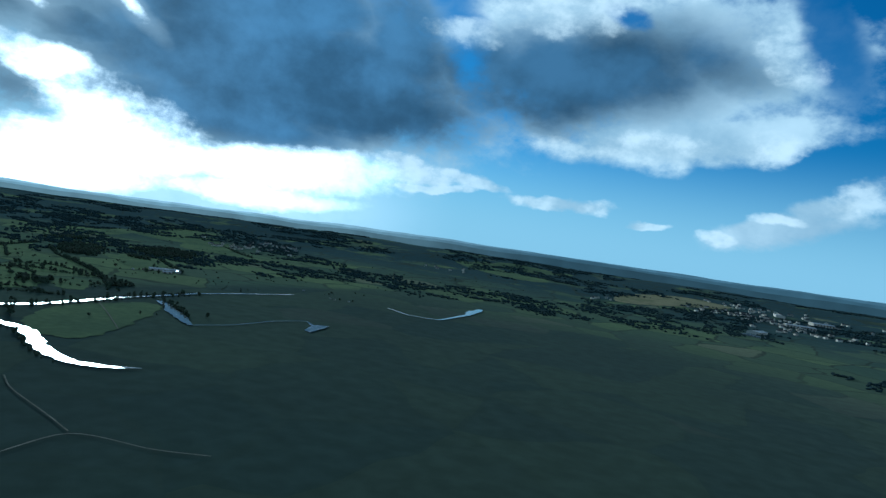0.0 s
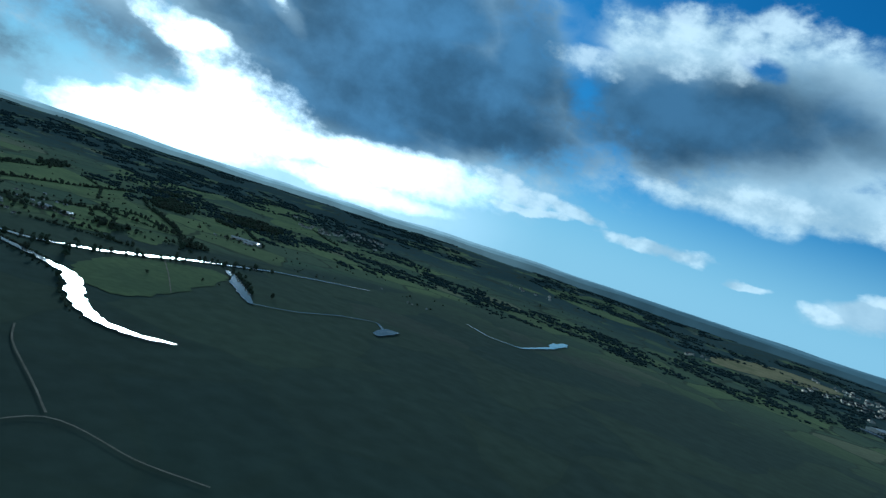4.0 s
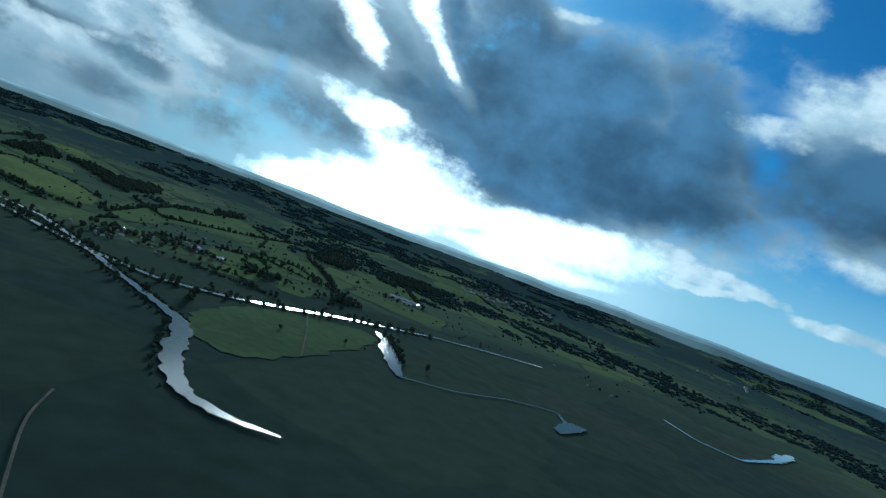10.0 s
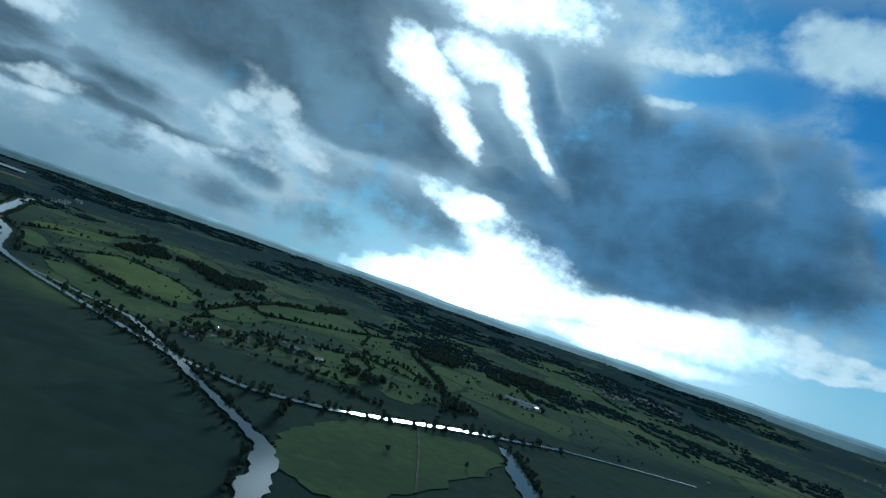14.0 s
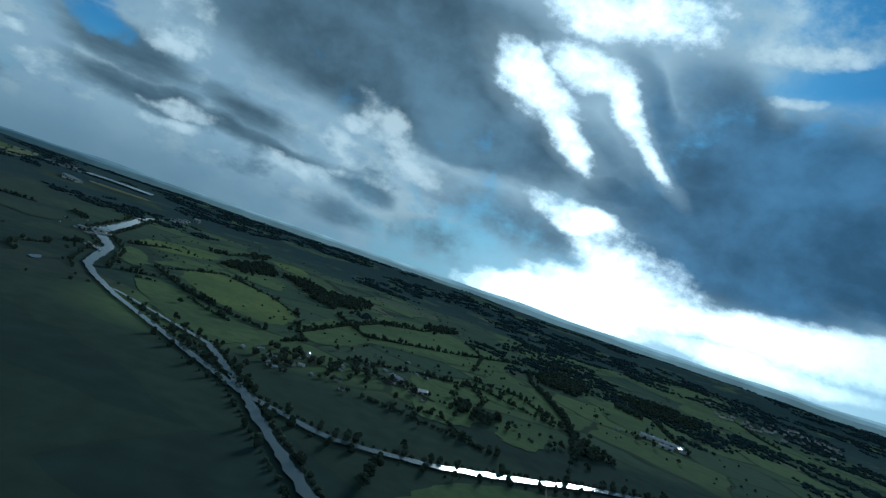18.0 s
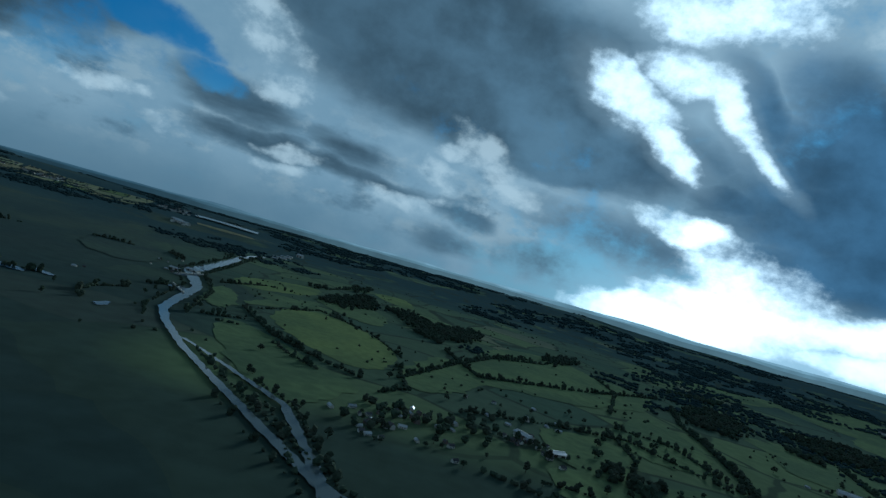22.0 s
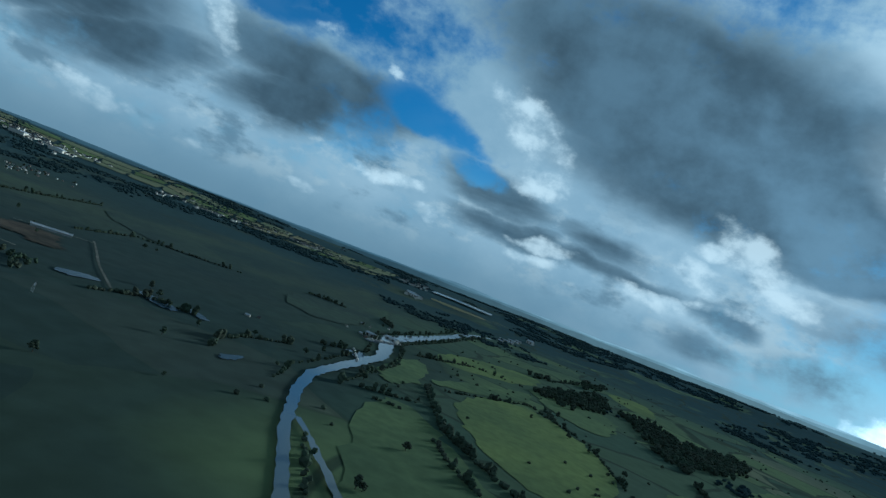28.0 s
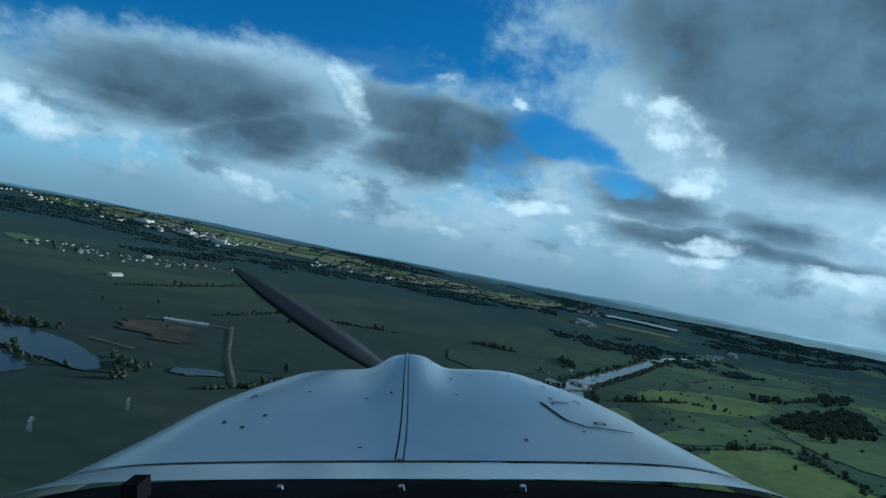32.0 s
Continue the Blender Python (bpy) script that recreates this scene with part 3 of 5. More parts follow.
def ribbon(points, widths, lift, step=10.0, ragged=0.0):
    """A strip that follows a line over the land; widths in metres at the line's points."""
    verts, faces, line = [], [], []
    for (x0, y0), (x1, y1), w0, w1 in zip(points, points[1:], widths, widths[1:]):
        n = max(2, int(math.hypot(x1 - x0, y1 - y0) / step))
        line += [(x0 + (x1 - x0) * k / n, y0 + (y1 - y0) * k / n, w0 + (w1 - w0) * k / n) for k in range(n)]
    line.append((*points[-1], widths[-1]))
    for _ in range(3):  # ease the corners
        line = [line[0]] + [tuple((a[c] + 2 * b[c] + d[c]) / 4 for c in range(3)) for a, b, d in zip(line, line[1:], line[2:])] + [line[-1]]
    for i, (x, y, w) in enumerate(line):
        a, b = line[max(i - 1, 0)], line[min(i + 1, len(line) - 1)]
        dx, dy = b[0] - a[0], b[1] - a[1]
        d = math.hypot(dx, dy) or 1
        for s in (-0.5, -0.17, 0.17, 0.5):
            k = s * w * (1 + (ragged * rng.uniform(-1, 1) if abs(s) == 0.5 else 0))
            px, py = x - dy / d * k, y + dx / d * k
            verts.append((px, py, relief(px, py) + lift))
    for i in range(len(line) - 1):
        for s in range(3):
            a = 4 * i + s
            faces.append((a, a + 1, a + 5, a + 4))
    return verts, faces


def inside(x, y, ring):
    hit = False
    for (x0, y0), (x1, y1) in zip(ring, ring[1:] + ring[:1]):
        if (y0 > y) != (y1 > y) and x < (x1 - x0) * (y - y0) / (y1 - y0) + x0:
            hit = not hit
    return hit


def patch(corners, lift, ragged=2.0, step=25.0):
    """A flat-lying area inside a ring of corners, draped over the land."""
    ring = []
    for (x0, y0), (x1, y1) in zip(corners, corners[1:] + corners[:1]):
        n = max(2, int(math.hypot(x1 - x0, y1 - y0) / step))
        ring += [(x0 + (x1 - x0) * k / n + rng.uniform(-ragged, ragged), y0 + (y1 - y0) * k / n + rng.uniform(-ragged, ragged)) for k in range(n)]
    xs, ys = [p[0] for p in ring], [p[1] for p in ring]
    wide = max(max(xs) - min(xs), max(ys) - min(ys)) / 9
    flat = [Vector(p) for p in ring]
    for i in range(10):
        for k in range(10):
            x, y = min(xs) + (i + 0.5) * wide, min(ys) + (k + 0.5) * wide
            if inside(x, y, ring):
                flat.append(Vector((x, y)))
    n = len(ring)
    out = delaunay_2d_cdt(flat, [(k, (k + 1) % n) for k in range(n)], [], 1, 0.01)
    return [(v.x, v.y, relief(v.x, v.y) + lift) for v in out[0]], [tuple(f) for f in out[2]]


def rounded(ring, times=2):
    """The ring with its corners worn off."""
    for _ in range(times):
        ring = [((1 - k) * x0 + k * x1, (1 - k) * y0 + k * y1) for (x0, y0), (x1, y1) in zip(ring, ring[1:] + ring[:1]) for k in (0.25, 0.75)]
    return ring


def lay(name, vf, mat, label, category):
    return tagged(new(name, mesh(name, *vf, mat, True)), label, category, kind="structure")


RIVER = [(-1015, 148), (-973, 183), (-926, 220), (-883, 255), (-765, 286), (-663, 307), (-590, 325), (-551, 333), (-511, 324), (-468, 307), (-428, 297), (-391, 296), (-364, 311), (-345, 339)]
lay("river", ribbon(RIVER, [5, 5, 6, 7, 8, 9, 10, 13, 16, 15, 13, 11, 9, 2], 1.6, step=6.0, ragged=0.32), M_WATER, "bending river with bright silvery water in the plain", "river")
CANAL = [(-2440, 14), (-2330, -8), (-2176, -14), (-1877, 0), (-1572, 10), (-1376, 70), (-1145, 91), (-1078, 113), (-982, 156), (-867, 221), (-751, 287), (-694, 349), (-694, 426), (-719, 514), (-743, 584), (-756, 653), (-781, 766), (-779, 904), (-772, 1008)]
lay("river_reach", ribbon(CANAL, [5, 12, 19, 22, 24, 15, 11, 9, 7, 8, 9, 9, 9, 9, 8.5, 8, 7, 6, 5], 1.5, step=7.0, ragged=0.22), M_WATER, "long straight reach of pale water between banks", "river")
lay("far_lake", patch([(-3190, -410), (-3290, -415), (-3350, -165), (-3270, -160)], 7.0), M_WATER, "long pale lake before the far woods", "lake")
lay("lagoon", ribbon([(-711, 627), (-671, 613), (-627, 588), (-576, 563), (-523, 537)], [10, 16, 20, 20, 6], 1.5, 8, 0.25), M_WATER, "narrow ragged pool of bright water", "pool")
lay("brook", ribbon([(-523, 537), (-509, 599), (-523, 692), (-514, 764), (-471, 733)], [3, 2.5, 3, 3, 8], 1.4, 8, 0.3), M_WATER, "thin brook winding through the plain", "brook")
lay("pond", patch([(-436, 684), (-452, 735), (-466, 764), (-480, 752), (-470, 720), (-452, 690)], 1.5, 1.2, 9), M_WATER, "small bright pond in the plain", "pond")
lay("brook", ribbon([(-598, 1128), (-518, 1089), (-460, 1118), (-472, 1190), (-490, 1300)], [4, 5, 6, 8, 12], 1.5, 8, 0.3), M_WATER, "thin curved brook with bright water", "brook")
lay("pond", ribbon([(-490, 1300), (-515, 1380), (-530, 1450), (-545, 1490)], [12, 26, 22, 8], 1.6, 12, 0.5), M_WATER, "ragged bright pond at the brook's end", "pond")

# ridge grass made pale to stand in for sun through a cloud gap
M_RIDGE = material("dry_grass", (0.17, 0.165, 0.085), (0.12, 0.125, 0.065), sheen=HAZE_SHEEN, scale=0.01)

# ponds by the old pits, and the basin beside the wide reach
for ring, label in (
    ([(-1149, -107), (-1157, -93), (-1150, -57), (-1132, -45), (-1128, -72)], "grey pond among the meadows"),
    ([(-1168, -65), (-1174, -51), (-1157, -23), (-1149, -38)], "small grey pond with ragged banks"),
    ([(-1322, 39), (-1360, 57), (-1289, 84), (-1265, 86), (-1305, 66)], "curved basin of pale water beside the river"),
    ([(-1479, 7), (-1556, 24), (-1511, 33), (-1450, 18)], "mooring basin with pale water"),
    ([(-1072, 45), (-1102, 53), (-1072, 60), (-1061, 53)], "small dull pond in the plain"),
    ([(-1047, -317), (-1064, -276), (-1069, -225), (-1051, -164), (-1027, -147), (-1023, -187), (-1010, -240)], "large blue-grey flooded pit"),
    ([(-997, -216), (-1009, -208), (-1005, -168), (-980, -155), (-969, -158)], "flooded pit behind a bank of scrub"),
    ([(-1093, -152), (-1124, -139), (-1122, -117), (-1083, -130)], "shallow dull pool by the farm track"),
):
    lay("pond", patch(rounded(ring), 0.9, 1.6, 9), M_POOL, label, "pond")

# ------------------------------------------------------------------ fields, tracks
n_field = 0
RINGS = []


def field(mat, ring, label):
    global n_field
    n_field += 1
    RINGS.append(ring)
    lay("field", patch(rounded(ring), 0.35 + 0.022 * n_field, 5.0, 14.0), mat, label, "field")


SUN_TONED = "grass field on the slope coloured bright green as if sunlit"
GRAZED = "green grazed pasture with hedges round it"
field(M_BRIGHT, [(-1344, 165), (-1515, 243), (-1405, 326), (-1245, 366), (-1078, 328), (-1150, 241)], SUN_TONED)
field(M_BRIGHT, [(-2255, 339), (-2338, 455), (-2063, 463), (-2091, 382)], SUN_TONED)
field(M_BRIGHT, [(-1751, 57), (-1978, 226), (-1700, 216), (-1532, 87)], GRAZED)
field(M_PASTURE, [(-1156, 140), (-1214, 163), (-1057, 267), (-1014, 320), (-886, 266), (-911, 215)], GRAZED)
field(M_PASTURE, [(-917, 465), (-933, 546), (-851, 519), (-822, 445)], GRAZED)
field(M_PASTURE, [(-956, 584), (-940, 651), (-818, 580), (-824, 524)], GRAZED)
field(M_PASTURE, [(-1139, 607), (-1384, 789), (-1031, 716), (-1005, 591)], GRAZED)
field(M_PASTURE, [(-1713, 577), (-1871, 773), (-1718, 806), (-1510, 777), (-1260, 664), (-1240, 542), (-1199, 429)], GRAZED)
field(M_PASTURE, [(-1439, 942), (-1373, 1087), (-1262, 1155), (-1169, 935)], GRAZED)
field(M_PASTURE, [(-2215, 1523), (-2344, 1967), (-1886, 1834), (-1860, 1537)], GRAZED)
field(M_WET, [(-590, 345), (-673, 427), (-698, 513), (-702, 613), (-633, 577), (-535, 449), (-479, 363), (-512, 330)], "damp green meadow between the two waters")
field(M_PASTURE, [(-1758, 590), (-1657, 856), (-1548, 885), (-1339, 757), (-1278, 556)], GRAZED)
field(M_PASTURE, [(-1178, 357), (-1408, 449), (-1280, 505), (-1088, 415), (-1057, 358)], GRAZED)
field(M_PASTURE, [(-1058, 494), (-1062, 616), (-893, 513), (-943, 471)], GRAZED)
field(M_PASTURE, [(-1330, 969), (-1325, 1089), (-1112, 956), (-1177, 857)], GRAZED)
field(M_PASTURE, [(-1781, 1444), (-2041, 1841), (-1752, 1755), (-1568, 1500)], GRAZED)
field(M_PASTURE, [(-2185, 1171), (-2256, 1526), (-2245, 1736), (-1929, 1268)], GRAZED)
field(M_PASTURE, [(-1679, 230), (-1514, 239), (-1362, 160), (-1368, 127)], GRAZED)
field(M_PASTURE, [(-1769, 202), (-1816, 370), (-1500, 360), (-1541, 267)], GRAZED)
field(M_PASTURE, [(-1526, 71), (-1374, 140), (-1237, 136), (-1304, 87)], "wide damp pasture along the river bank")
# the quilt of small fields along the far ridge, sunlight put into their pale colours
RIDGE = [(-1780, -2960), (-2333, -3017), (-2336, -2291), (-2468, -1948), (-2665, -1728), (-2789, -1497), (-2725, -1211), (-2820, -950), (-2837, -695), (-2907, -553)]
KINDS = ((M_PALE_FIELD, "pale stubble field on the far ridge"), (M_RIDGE, "pale dry grass field on the far ridge"), (M_BRIGHT, "light green field on the far ridge"))
for (xa, ya), (xb, yb) in zip(RIDGE, RIDGE[1:]):
    for half in range(2):
        for row in range(3):
            if rng.random() < 0.12:
                continue
            def spot(k, q):
                x, y, g = xa + (xb - xa) * k, ya + (yb - ya) * k, 1 + 0.085 * q
                return (-900 + (x + 900) * g + rng.uniform(-12, 12), -200 + (y + 200) * g + rng.uniform(-12, 12))
            k0, k1 = 0.5 * half + 0.02, 0.5 * half + 0.48
            mat, label = rng.choice(KINDS)
            lay("field", patch([spot(k0, row + 0.05), spot(k1, row + 0.05), spot(k1, row + 0.92), spot(k0, row + 0.92)], 2.5, 4.0), mat, label, "field")
field(M_PASTURE, [(-1511, -1263), (-1561, -1196), (-1478, -1102), (-1445, -1130)], GRAZED)
field(M_PALE_FIELD, [(-2899, -326), (-2959, -123), (-3017, -115), (-2974, -343)], "pale reed strip behind the lake")
field(M_PASTURE, [(-1423, 3412), (-937, 3495), (-934, 3336), (-1256, 3072)], GRAZED)
field(M_PALE_FIELD, [(-489, 2520), (-165, 2926), (-48, 3176), (-336, 3256), (-540, 2941)], "pale stubble field before the town")
field(M_PASTURE, [(-1550, 3121), (-881, 3034), (-852, 2673), (-1382, 2905)], GRAZED)
field(M_DULL, [(-1488, -412), (-1600, -280), (-1809, -536), (-1673, -700)], "wide dark meadow")
field(M_DULL, [(-1423, -61), (-1642, -41), (-1944, -192), (-1582, -207)], "wide dull pasture beyond the river")
field(M_DIRT, [(-1180, -335), (-1212, -326), (-1232, -290), (-1196, -262), (-1168, -218), (-1146, -238), (-1158, -270), (-1132, -282)], "bare brown earthworks of a yard")


def track(points, width, label="pale gravel farm track"):
    lay("track", ribbon(points, [width] * len(points), 1.3, 8, 0.2), M_ROAD, label, "track")


track([(-205, 140), (-214, 168), (-221, 196), (-195, 208), (-163, 216), (-130, 240)], 1.3)
track([(-221, 196), (-258, 203), (-300, 209), (-337, 215), (-370, 228)], 1.3)
track([(-714, 524), (-614, 477), (-521, 430)], 1.6, "straight pale ditch path across the meadow")
track([(-1289, -302), (-1278, -289), (-1175, -179), (-1107, -96)], 2.6)
track([(-1091, -252), (-1098, -230), (-1103, -208)], 3)
track([(-1211, -345), (-1255, -317), (-1278, -289)], 2.6)

# ------------------------------------------------------------------ trees
PHI = (1 + 5 ** 0.5) / 2
ICO_V = [Vector(v).normalized() for v in ((-1, PHI, 0), (1, PHI, 0), (-1, -PHI, 0), (1, -PHI, 0), (0, -1, PHI), (0, 1, PHI), (0, -1, -PHI), (0, 1, -PHI), (PHI, 0, -1), (PHI, 0, 1), (-PHI, 0, -1), (-PHI, 0, 1))]
ICO_F = ((0, 11, 5), (0, 5, 1), (0, 1, 7), (0, 7, 10), (0, 10, 11), (1, 5, 9), (5, 11, 4), (11, 10, 2), (10, 7, 6), (7, 1, 8), (3, 9, 4), (3, 4, 2), (3, 2, 6), (3, 6, 8), (3, 8, 9), (4, 9, 5), (2, 4, 11), (6, 2, 10), (8, 6, 7), (9, 8, 1))


def clump(verts, faces, c, r, flat=0.8):
    """A ragged tuft of leaves about c."""
    o, a = len(verts), rng.uniform(0, 6.3)
    ca, sa = math.cos(a), math.sin(a)
    for v in ICO_V:
        k = r * rng.uniform(0.65, 1.25)
        verts.append((c[0] + k * (ca * v.x - sa * v.y), c[1] + k * (sa * v.x + ca * v.y), c[2] + k * v.z * flat))
    faces += [(o + a, o + b, o + d) for a, b, d in ICO_F]


def stem(verts, faces, a, b, ra, rb, n=5):
    o = len(verts)
    d = (Vector(b) - Vector(a)).normalized()
    u = d.orthogonal().normalized()
    w = d.cross(u)
    for c, r in ((a, ra), (b, rb)):
        for k in range(n):
            q = Vector(c) + r * (math.cos(6.2832 * k / n) * u + math.sin(6.2832 * k / n) * w)
            verts.append(tuple(q))
    faces += [(o + k, o + (k + 1) % n, o + n + (k + 1) % n, o + n + k) for k in range(n)]


def tree_proto(h, spread, clumps):
    tree = tagged(new("tree"), "broad bare-tinged tree with dull brownish-green crown", "tree", "trees in the valley")
    tv, tf, cv, cf = [], [], [], []
    stem(tv, tf, (0, 0, -0.5), (0.1, 0, h * 0.45), h * 0.04, h * 0.022, 6)
    for k in range(5):
        a = 1.26 * k + rng.uniform(-0.3, 0.3)
        stem(tv, tf, (0, 0, h * rng.uniform(0.28, 0.42)), (spread * 0.6 * math.cos(a), spread * 0.6 * math.sin(a), h * rng.uniform(0.6, 0.85)), h * 0.018, h * 0.006, 4)
    for k in range(clumps):
        a, q = rng.uniform(0, 6.3), rng.random() ** 0.5
        z = rng.uniform(0.38, 1.0)
        w = spread * q * math.sin(min(1.0, (z - 0.25) / 0.75) * 2.6 + 0.25)
        clump(cv, cf, (w * math.cos(a), w * math.sin(a), h * z), h * rng.uniform(0.10, 0.19))
    part("trunk", mesh("trunk", tv, tf, M_BARK), tree)
    part("crown", mesh("crown", cv, cf, M_LEAF), tree)
    return tree


def at_ground(x, y, turn=0.0, size=1.0):
    return pose(x, y, relief(x, y), 0, 0, turn) @ Matrix.Diagonal((size, size, size, 1))


PROTO = [tree_proto(9, 3.6, 30), tree_proto(11, 3.4, 34), tree_proto(7.5, 3.6, 26), tree_proto(10, 4.6, 36)]
for k, p in enumerate(PROTO):
    p.matrix_basis = at_ground(-623 - 12 * k, 357 + 5 * k, 40 * k)


def wet(x, y):
    """True on or close to the water of the river and its long reach."""
    for line in (RIVER, CANAL):
        for (x0, y0), (x1, y1) in zip(line, line[1:]):
            dx, dy = x1 - x0, y1 - y0
            k = min(max(((x - x0) * dx + (y - y0) * dy) / (dx * dx + dy * dy), 0.0), 1.0)
            if math.hypot(x - x0 - k * dx, y - y0 - k * dy) < 13:
                return True
    return False


def plant(x, y, low=0.42, high=0.82):
    if wet(x, y):
        return
    p = rng.choice(PROTO)
    t = copy_thing(p, pose(x, y, relief(x, y), 0, 0, rng.uniform(0, 360)))
    s = rng.uniform(low, high)
    t.scale = (s * rng.uniform(0.9, 1.15), s * rng.uniform(0.9, 1.15), s)


def along(points, gap, wander=2.0):
    out = []
    for (x0, y0), (x1, y1) in zip(points, points[1:]):
        n = max(1, int(math.hypot(x1 - x0, y1 - y0) / gap))
        out += [(x0 + (x1 - x0) * (k + rng.uniform(-0.3, 0.3)) / n + rng.uniform(-wander, wander), y0 + (y1 - y0) * k / n + rng.uniform(-wander, wander)) for k in range(n)]
    return out


def beside(points, off):
    """The line moved sideways."""
    out = []
    for i, (x, y) in enumerate(points):
        a, b = points[max(i - 1, 0)], points[min(i + 1, len(points) - 1)]
        d = math.hypot(b[0] - a[0], b[1] - a[1])
        out.append((x - (b[1] - a[1]) / d * off, y + (b[0] - a[0]) / d * off))
    return out


def hedge(points, gap=4.5, size=2.0, tall=0.12, label="dark ragged hedge between fields"):
    """A row of bushes with taller trees here and there."""
    v, f = [], []
    for x, y in along(points, gap, 1.5):
        if rng.random() < 0.06:
            continue
        r = size * rng.uniform(0.6, 1.3)
        z = relief(x, y)
        clump(v, f, (x, y, z + r * 0.6), r, 0.85)
        if rng.random() < tall:
            k = rng.uniform(2.2, 3.6)
            clump(v, f, (x, y, z + r * 1.5), k, 1.0)
            clump(v, f, (x + rng.uniform(-2, 2), y + rng.uniform(-2, 2), z + r * 1.2 + k), k * 0.8, 1.0)
    tagged(new("hedge", mesh("hedge", v, f, M_LEAF)), label, "hedge", kind="stuff")




def wood(ring, gap=10.0, h=8.0, label="dense dark wood of leafless and evergreen trees"):
    """A wood of close-standing crowns with a broken edge."""
    v, f = [], []
    xs, ys = [p[0] for p in ring], [p[1] for p in ring]
    x = min(xs)
    while x < max(xs):
        y = min(ys)
        while y < max(ys):
            px, py = x + rng.uniform(-0.5, 0.5) * gap, y + rng.uniform(-0.5, 0.5) * gap
            wx, wy = 26 * noise.noise((px / 60, py / 60, 3.0)), 26 * noise.noise((px / 60, py / 60, 9.0))
            if inside(px + wx + rng.uniform(-6, 6), py + wy + rng.uniform(-6, 6), ring) and noise.noise((px / 45, py / 45, 5.0)) > -0.42 and rng.random() < 0.9:
                k, z = h * rng.uniform(0.7, 1.25), relief(px, py)
                stem(v, f, (px, py, z - 0.5), (px, py, z + k * 0.6), 0.3, 0.15, 3)
                clump(v, f, (px, py, z + k * 0.45), k * 0.55, 0.9)
                for _ in range(3):
                    clump(v, f, (px + rng.uniform(-0.4, 0.4) * k, py + rng.uniform(-0.4, 0.4) * k, z + k * rng.uniform(0.6, 0.95)), k * rng.uniform(0.22, 0.36), 0.9)
            y += gap
        x += gap
    tagged(new("wood", mesh("wood", v, f, M_LEAF)), label, "wood", kind="stuff")


wood([(-1678, 232), (-1932, 272), (-2101, 336), (-1919, 363), (-1642, 287)], 11)
wood([(-1914, 375), (-1989, 450), (-1758, 494), (-1664, 409)], 11)
wood([(-1610, 415), (-1872, 501), (-1962, 608), (-1770, 570), (-1504, 444)], 11)
wood([(-1367, 839), (-1543, 926), (-1669, 1061), (-1508, 1054), (-1349, 898)], 11)
wood([(-1408, 1116), (-1576, 1161), (-1683, 1383), (-1535, 1372), (-1385, 1222)], 11)
wood([(-1375, 1015), (-1421, 1053), (-1333, 1080), (-1300, 1042)], 9)
wood([(-1796, 725), (-1978, 866), (-1878, 853), (-1665, 703)], 11)
wood([(-1975, 194), (-2045, 227), (-1989, 229), (-1918, 200)], 10)
wood([(-2220, 286), (-2356, 348), (-2288, 352), (-2103, 293)], 12)
wood([(-1788, 1028), (-1835, 1105), (-1853, 1213), (-1775, 1128)], 10)
wood([(-860, 287), (-971, 317), (-1036, 450), (-935, 433)], 17, 6.5, "village gardens with scattered dark trees")
wood([(-924, 501), (-954, 526), (-914, 573), (-880, 542)], 10)
wood([(-883, 625), (-925, 678), (-873, 689), (-838, 638)], 10)
wood([(-1046, -342), (-1089, -282), (-1083, -263), (-1035, -318)], 7, 5.0, "scrub on the bank of the flooded pit")
wood([(-1068, -210), (-1079, -165), (-1039, -129), (-1032, -149), (-1062, -169)], 7, 5.0, "scrub on the bank of the flooded pit")
wood([(-1023, -230), (-1010, -226), (-1015, -164), (-1026, -170)], 7, 4.5, "scrub between two flooded pits")
wood([(-1317, 17), (-1368, 26), (-1353, 42), (-1292, 29)], 8, 5.0, "trees round the mooring basin")

hedge([(-1508, 885), (-1335, 810), (-1192, 772), (-1050, 725), (-898, 657), (-834, 617)], 4, 3.2, 0.5, "line of trees along a brook down the slope")
hedge([(-858, 446), (-855, 479), (-772, 489)])
hedge([(-1026, 416), (-1068, 510), (-1095, 614), (-980, 674)], 4, 2.4, 0.3)
hedge([(-1340, 459), (-1562, 571), (-1679, 670)], 5, 3.0, 0.3)
hedge([(-1322, 147), (-1160, 209), (-1086, 271), (-1052, 314)], 3.5, 2.6, 0.3, "dark thick hedge curving across bright fields")
hedge([(-1179, 126), (-1218, 170)], 4, 2.4)
hedge([(-1455, 454), (-1260, 473), (-1408, 678), (-1615, 913)], 5, 3.0, 0.3)
hedge([(-1345, 1091), (-1198, 1016), (-1071, 954)], 4, 3.0, 0.5)
hedge([(-1830, 1741), (-1645, 1647), (-1524, 1609)], 6, 3.2, 0.3)
hedge([(-1529, 263), (-1494, 277), (-1471, 285)], 4, 2.4, 0.3)
hedge([(-1159, 146), (-1163, 171)], 3.5, 2.0)
hedge([(-1725, -215), (-1740, -142)], 5, 3.0, 0.4)
hedge([(-1804, -94), (-1737, -43)], 5, 3.0, 0.4)
hedge([(-2154, -52), (-2159, 30)], 6, 3.2, 0.4)
hedge([(-848, 397), (-812, 456), (-768, 507)], 4, 2.4, 0.3)
hedge([(-1155, 626), (-1132, 689), (-921, 687)], 4, 2.4, 0.3)
hedge([(-1106, 354), (-1501, 531), (-1665, 693)], 5, 3.0, 0.3)
hedge([(-1111, 217), (-1061, 246), (-1035, 271)], 4, 2.2)
hedge([(-1344, 165), (-1515, 243), (-1406, 328), (-1245, 368)], 6, 2.2, 0.2)
